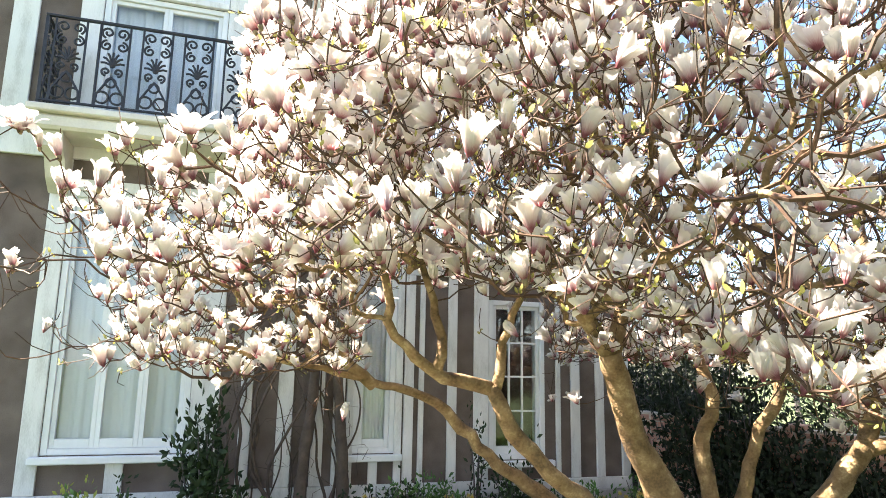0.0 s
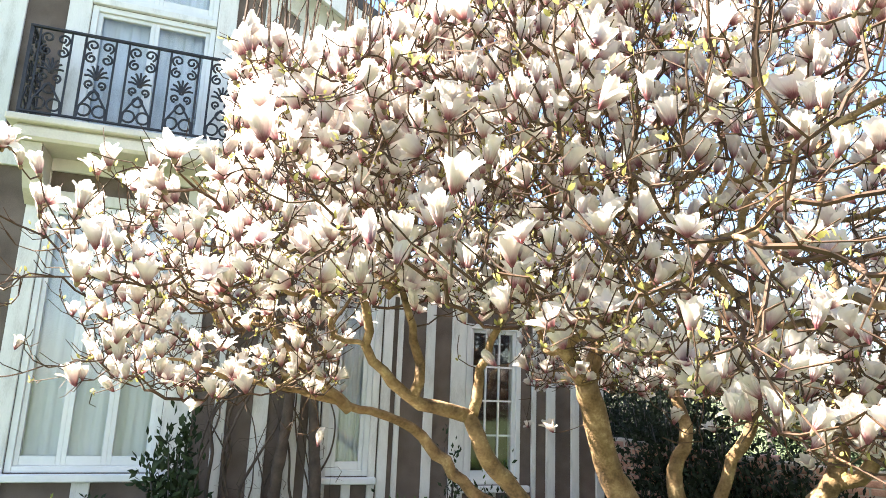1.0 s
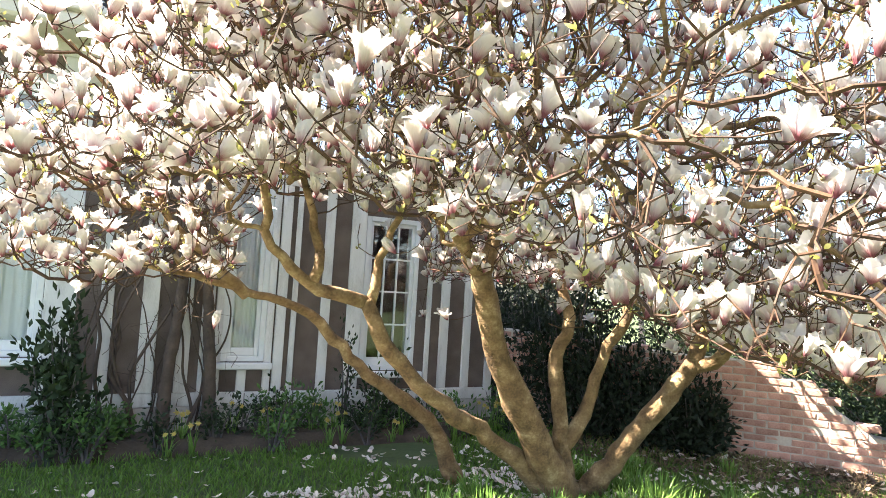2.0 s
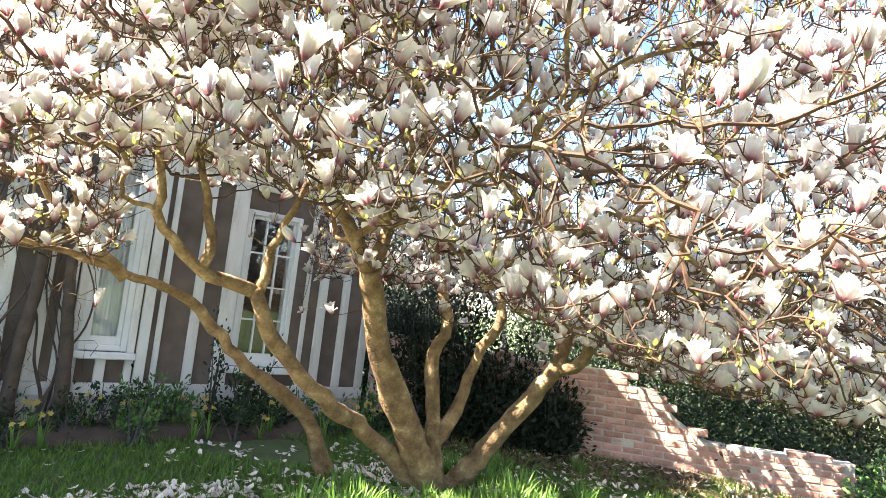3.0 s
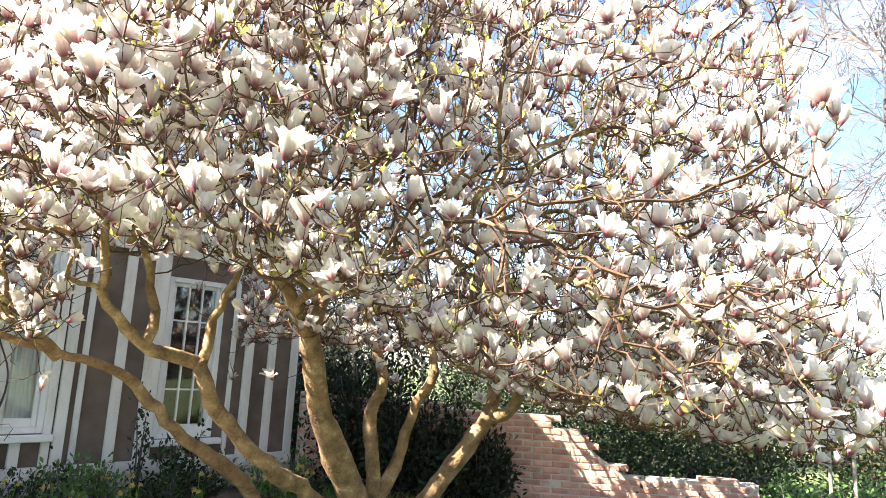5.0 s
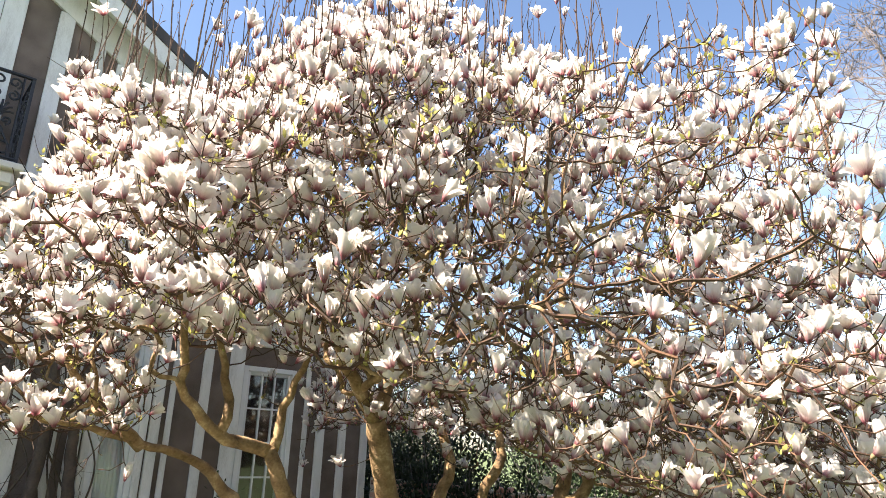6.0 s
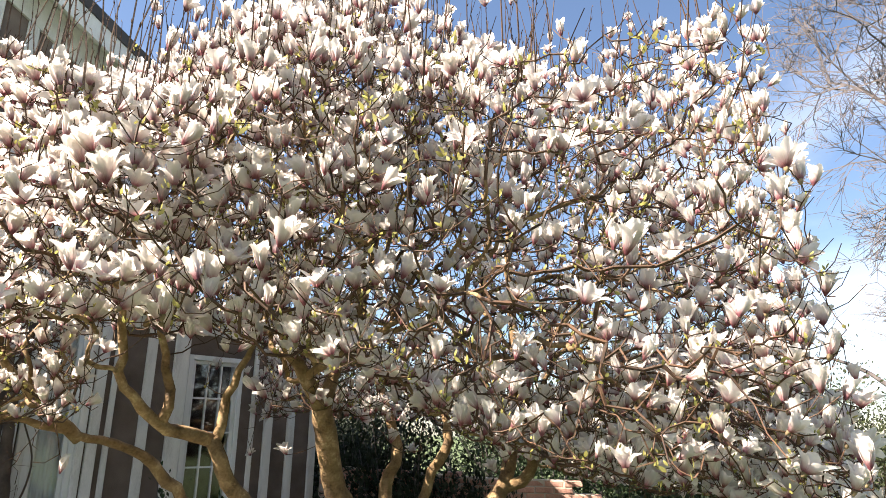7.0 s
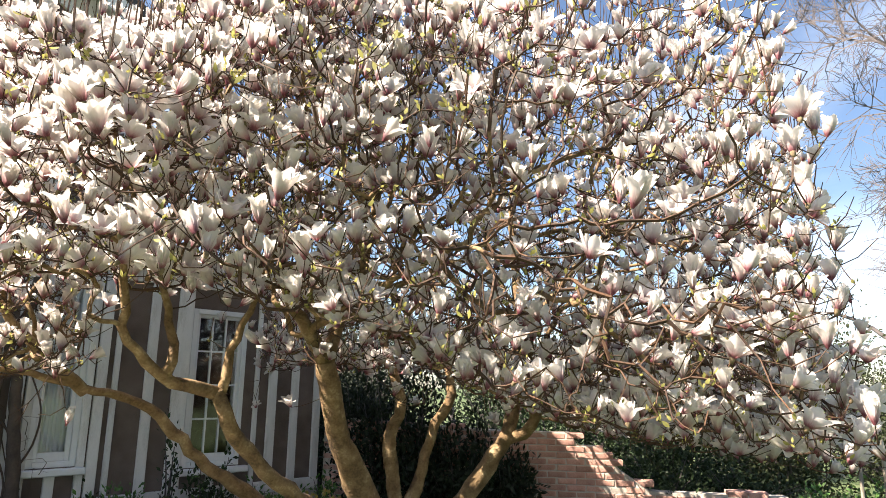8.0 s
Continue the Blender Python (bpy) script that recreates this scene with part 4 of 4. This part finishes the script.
# climber on the wall: twisted stems
vine = thing("wisteria_vine", "bare twisted wisteria climbing the timbered wall", "climber", (1.3, 7.8, 0))
rv = np.random.default_rng(21)
for i in range(15):
    x = 0.35 + 1.25 * rv.random()
    top = rv.uniform(1.6, 3.6)
    pts = [(x - 1.3 + 0.14 * math.sin(z * rv.uniform(1.5, 3.0) + i) + 0.25 * (z / 3.5) * rv.normal() * 0.5, 0.06 + 0.03 * rv.normal(), z) for z in np.arange(-0.05, top, 0.35)]
    line = smooth_line(pts, 0.08)
    vs, fs = [], []
    r0 = rv.uniform(0.008, 0.028)
    tube(line, np.linspace(r0, r0 * 0.35, len(line)), 6, vs, fs, 0.15, rv)
    raw("stem", vs, fs, VINE, vine, smooth=True)
for x in (1.16, 1.50):
    line = smooth_line([(x - 1.3 + 0.05 * math.sin(z * 2.1 + x * 9), 0.02, z) for z in np.arange(-0.05, 3.2, 0.4)], 0.08)
    vs, fs = [], []
    tube(line, np.linspace(0.075, 0.03, len(line)), 8, vs, fs, 0.15, rv)
    raw("stem", vs, fs, VINE, vine, smooth=True)
rt = np.random.default_rng(22)
vs, fs = [], []
for i in range(90):
    a = np.array([rt.uniform(-1.0, 0.5), rt.uniform(-0.05, 0.08), rt.uniform(0.3, 3.6)])
    pts = [a + np.array([0.05 * k * rt.normal(), -0.02 * k, 0.12 * k * rt.uniform(0.3, 1)]) for k in range(4)]
    tube(pts, [0.004, 0.003, 0.0025, 0.001], 4, vs, fs)
tagged(raw("twig_tangle", vs, fs, VINE, vine), kind="stuff")

# by the wall: ivy, flax, stakes, dry stalks
shrub("ivy_bush", (7.85, 2.72, 0), (0.48, 0.36, 0.30), 1700, 0.05, IVY, 31, "light green ivy over the low end of the wall", stems=22, aspect=0.8, hollow=0.1)
shrub("ivy_bush", (8.6, 2.0, 0), (0.7, 0.6, 0.42), 2300, 0.05, IVY, 32, "light green ivy and nettles past the wall", stems=24, aspect=0.8, hollow=0.1)
shrub("laurel_bush", (7.9, 4.6, 0.1), (0.85, 0.7, 0.45), 2800, 0.06, HOLLY, 33, "dark laurel behind the low wall", stems=22)
shrub("laurel_bush", (8.9, 3.9, 0.0), (0.9, 0.8, 0.5), 2800, 0.06, HOLLY, 36, "dark laurel behind the low wall", stems=22)
# bushes added to fill the deep shade between house corner and garden wall
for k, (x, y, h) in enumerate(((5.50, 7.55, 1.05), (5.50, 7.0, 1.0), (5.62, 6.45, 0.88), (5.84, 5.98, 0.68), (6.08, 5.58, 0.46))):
    shrub("shade_bush", (x, y, 0.0), (0.42, 0.42, h), 4200, 0.075, SHADE_LEAF, 37 + k, "near-black bush filling the shade in the angle of house and garden wall", "shrub", "yews by the wall", stems=34, aspect=0.45, hollow=0.03)
flax = new("flax_plant", clump_mesh("flax_plant", 77, 70, 0.12, 0.62, 0.035, FLAX, 0.9))
flax.location = (6.98, 1.86, 0)
tagged(flax, "yellow-green clump of arching flax leaves on the lawn", "plant")
for x, y, h, tilt in ((8.0, 2.1, 1.15, 0.05), (8.55, 1.65, 1.2, -0.04), (8.3, 2.4, 0.9, 0.08)):
    vs, fs = [], []
    tube([(0, 0, -0.1), (tilt * h * 0.5, 0, h * 0.5), (tilt * h, 0.01, h)], [0.022, 0.021, 0.018], 8, vs, fs, 0.06, rv)
    st = tagged(raw("garden_stake", vs, fs, WOOD), "weathered wooden garden stake", "stake", "stakes past the wall")
    st.location = (x, y, 0)
DRY = [clump_mesh("dry_grass_tuft", 300 + i, 40, 0.17, 0.13, 0.007, STRAW, 1.5) for i in range(6)]
for i in range(64):
    p, d = wall_at(rngp.uniform(0.2, 4.4))
    q = p + Vector((-d.y, d.x, 0)) * rngp.uniform(0.14, 0.95) ** 1.2
    ob = new("dry_grass_tuft", DRY[i % 6])
    ob.location, ob.rotation_euler = (q.x, q.y, ground_height(q.x, q.y) - 0.01), (0, 0, rngp.uniform(0, 6.28))
    tagged(ob, "dry straw-coloured tuft at the wall's foot", "grass", "dry tufts along the wall")

rl = np.random.default_rng(91)
lp, lu = [], []
for i in range(2600):
    p, d = wall_at(rl.uniform(1.5, 4.6))
    q = p + Vector((-d.y, d.x, 0)) * (0.11 + 0.85 * rl.random() ** 1.4)
    lp.append((q.x, q.y, ground_height(q.x, q.y) + 0.01 + 0.03 * rl.random()))
    lu.append(rl.normal(size=3) * np.array([1, 1, 0.25]))
v, f, u = leaf_field(lp, lu, rl.uniform(0.03, 0.075, len(lp)), rl, 0.55, 2)
tagged(raw("leaf_litter", v, f, DEAD, uvs=u), "brown dead leaves drifted against the garden wall", "leaves", kind="stuff")

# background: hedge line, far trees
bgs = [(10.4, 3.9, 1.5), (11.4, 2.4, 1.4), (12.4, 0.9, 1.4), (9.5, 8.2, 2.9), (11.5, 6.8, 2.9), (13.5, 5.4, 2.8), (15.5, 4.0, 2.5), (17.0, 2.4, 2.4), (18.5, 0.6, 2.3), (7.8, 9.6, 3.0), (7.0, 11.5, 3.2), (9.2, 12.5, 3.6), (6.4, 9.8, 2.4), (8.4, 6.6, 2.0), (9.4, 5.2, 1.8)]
# bushes behind the house corner take the near-black leaf, shade in their colour
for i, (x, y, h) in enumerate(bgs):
    shrub("hedge_bush", (x, y, 0), (1.5, 1.2, h * 0.62), 8200, 0.066, HEDGE if x > 10 else SHADE_LEAF if y > 8 else HOLLY, 60 + i, "overgrown hedge bush behind the garden wall", "hedge", "hedge behind the garden", stems=34, aspect=0.55, hollow=0.1)


def bare_tree(place, height, seed, label, levels=6):
    r = np.random.default_rng(seed)
    e = thing("bare_tree", label, "tree", place, "bare trees past the garden")
    vs, fs, tw, tfc = [], [], [], []

    def grow(p, d, ln, rad_, depth):
        pts = [p]
        q = p
        steps = 4 if depth < 5 else 2
        for k in range(steps):
            d2 = d + r.normal(size=3) * 0.13
            d2 /= np.linalg.norm(d2)
            q = q + d2 * ln / steps
            pts.append(q)
            d = d2
        big = depth < 2
        tube(pts, np.linspace(max(rad_, 0.008), max(rad_ * 0.62, 0.006), steps + 1), 7 if big else 3, vs if big else tw, fs if big else tfc)
        if depth >= levels:
            return
        for k in range(2 if depth < 1 else int(r.integers(2, 4)) + (depth > 1)):
            nd = d + r.normal(size=3) * 0.55 + np.array([0, 0, 0.10])
            nd /= np.linalg.norm(nd)
            grow(pts[int(r.integers(steps // 2, steps + 1))] if depth else pts[-1 - k % 2], nd, ln * r.uniform(0.62, 0.82), rad_ * 0.63, depth + 1)

    grow(np.array([0.0, 0, -0.2]), np.array([0.02, 0, 1.0]), height * 0.27, height * 0.012, 0)
    raw("trunk", vs, fs, GREYBARK, e)
    tagged(raw("bare_crown", tw, tfc, GREYBARK, e), kind="stuff")


bare_tree((24.0, 3.0, 0), 20.0, 5, "leafless grey-twigged tree past the garden", 8)
bare_tree((30.0, 5.5, 0), 13.0, 9, "leafless tree behind the hedge")
bare_tree((12.0, 12.0, 0), 7.5, 12, "bare tree behind the house corner")

# ---- lawn: grass blades, fallen petals ----
rg = np.random.default_rng(31)
NB = 130000
gxs, gys = [], []
while len(gxs) < NB:
    x, y = rg.uniform(-3.5, 9.5), rg.uniform(-0.6, 7.3)
    near = math.hypot(x, y - 0.3)
    if near < 0.9 or (y > 7.2 and x < 5):
        continue
    wall_side = (x - 8.1) * 0.82 + (y - 3.15) * 0.575
    if (wall_side > -0.15 and y > 3) or rg.random() > 0.35 + 0.65 * min(1, 5 / near) or (y < 1.2 and x < 3 and rg.random() < 0.5):
        continue
    if noise.noise((x * 0.8, y * 0.8, 40.0)) < -0.38:
        continue
    gxs.append(x)
    gys.append(y)
gp = np.array([(x, y, ground_height(x, y) - 0.005) for x, y in zip(gxs, gys)])
gu = rg.normal(size=(NB, 3)) * 0.45 + np.array([0, 0, 1.0])
v, f, u = leaf_field(gp, gu, rg.uniform(0.04, 0.10, NB), rg, 0.11, 2, 0.25)
tagged(raw("grass", v, f, GRASS, uvs=u), "short spring grass of the lawn", "grass", kind="stuff")
NPET = 7500
pp = []
while len(pp) < NPET:
    x, y = 2.6 + rg.normal() * 2.1, 3.9 + rg.normal() * 1.5
    if y > 7.0 or (x - 8.1) * 0.82 + (y - 3.15) * 0.575 > -0.2 or math.hypot(x - 3.9, y - 4.9) < 0.3:
        continue
    if noise.noise((x * 0.9, y * 0.9, 70.0)) < 0.0 and rg.random() < 0.8:
        continue
    if y > 5.7 and rg.random() < 0.7:
        continue
    pp.append((x, y, ground_height(x, y) + 0.018 + 0.02 * rg.random()))
ang = rg.uniform(0, 6.28, NPET)
pu = np.stack([np.cos(ang), np.sin(ang), rg.normal(size=NPET) * 0.18], 1)
sz = rg.uniform(0.05, 0.095, NPET)
# petals lie flat: the strip's side is level, so build them with an upright normal
base = np.array(pp)
up = pu / np.linalg.norm(pu, axis=1)[:, None]
side = np.stack([-np.sin(ang), np.cos(ang), rg.normal(size=NPET) * 0.3], 1)
cols, uvp = [], []
for t, w, h in ((0, 0.3, 0.0), (0.35, 0.9, -0.10), (0.75, 1.0, -0.02), (1.0, 0.35, 0.12)):
    for q in (-1, 1):
        cols.append(base + up * (sz * t)[:, None] + side * (sz * 0.26 * w * q)[:, None] + np.array([0, 0, 1]) * (sz * (h + 0.12 * abs(q)))[:, None])
        uvp.append((0.5 + 0.5 * q, t))
v = np.stack(cols, 1).reshape(-1, 3)
f = [(8 * i + 2 * k, 8 * i + 2 * k + 1, 8 * i + 2 * k + 3, 8 * i + 2 * k + 2) for i in range(NPET) for k in range(3)]
tagged(raw("petal_litter", v, f, FALLEN, uvs=np.tile(np.array(uvp), (NPET, 1)), smooth=True), "white magnolia petals strewn over the grass", "petals", kind="stuff")
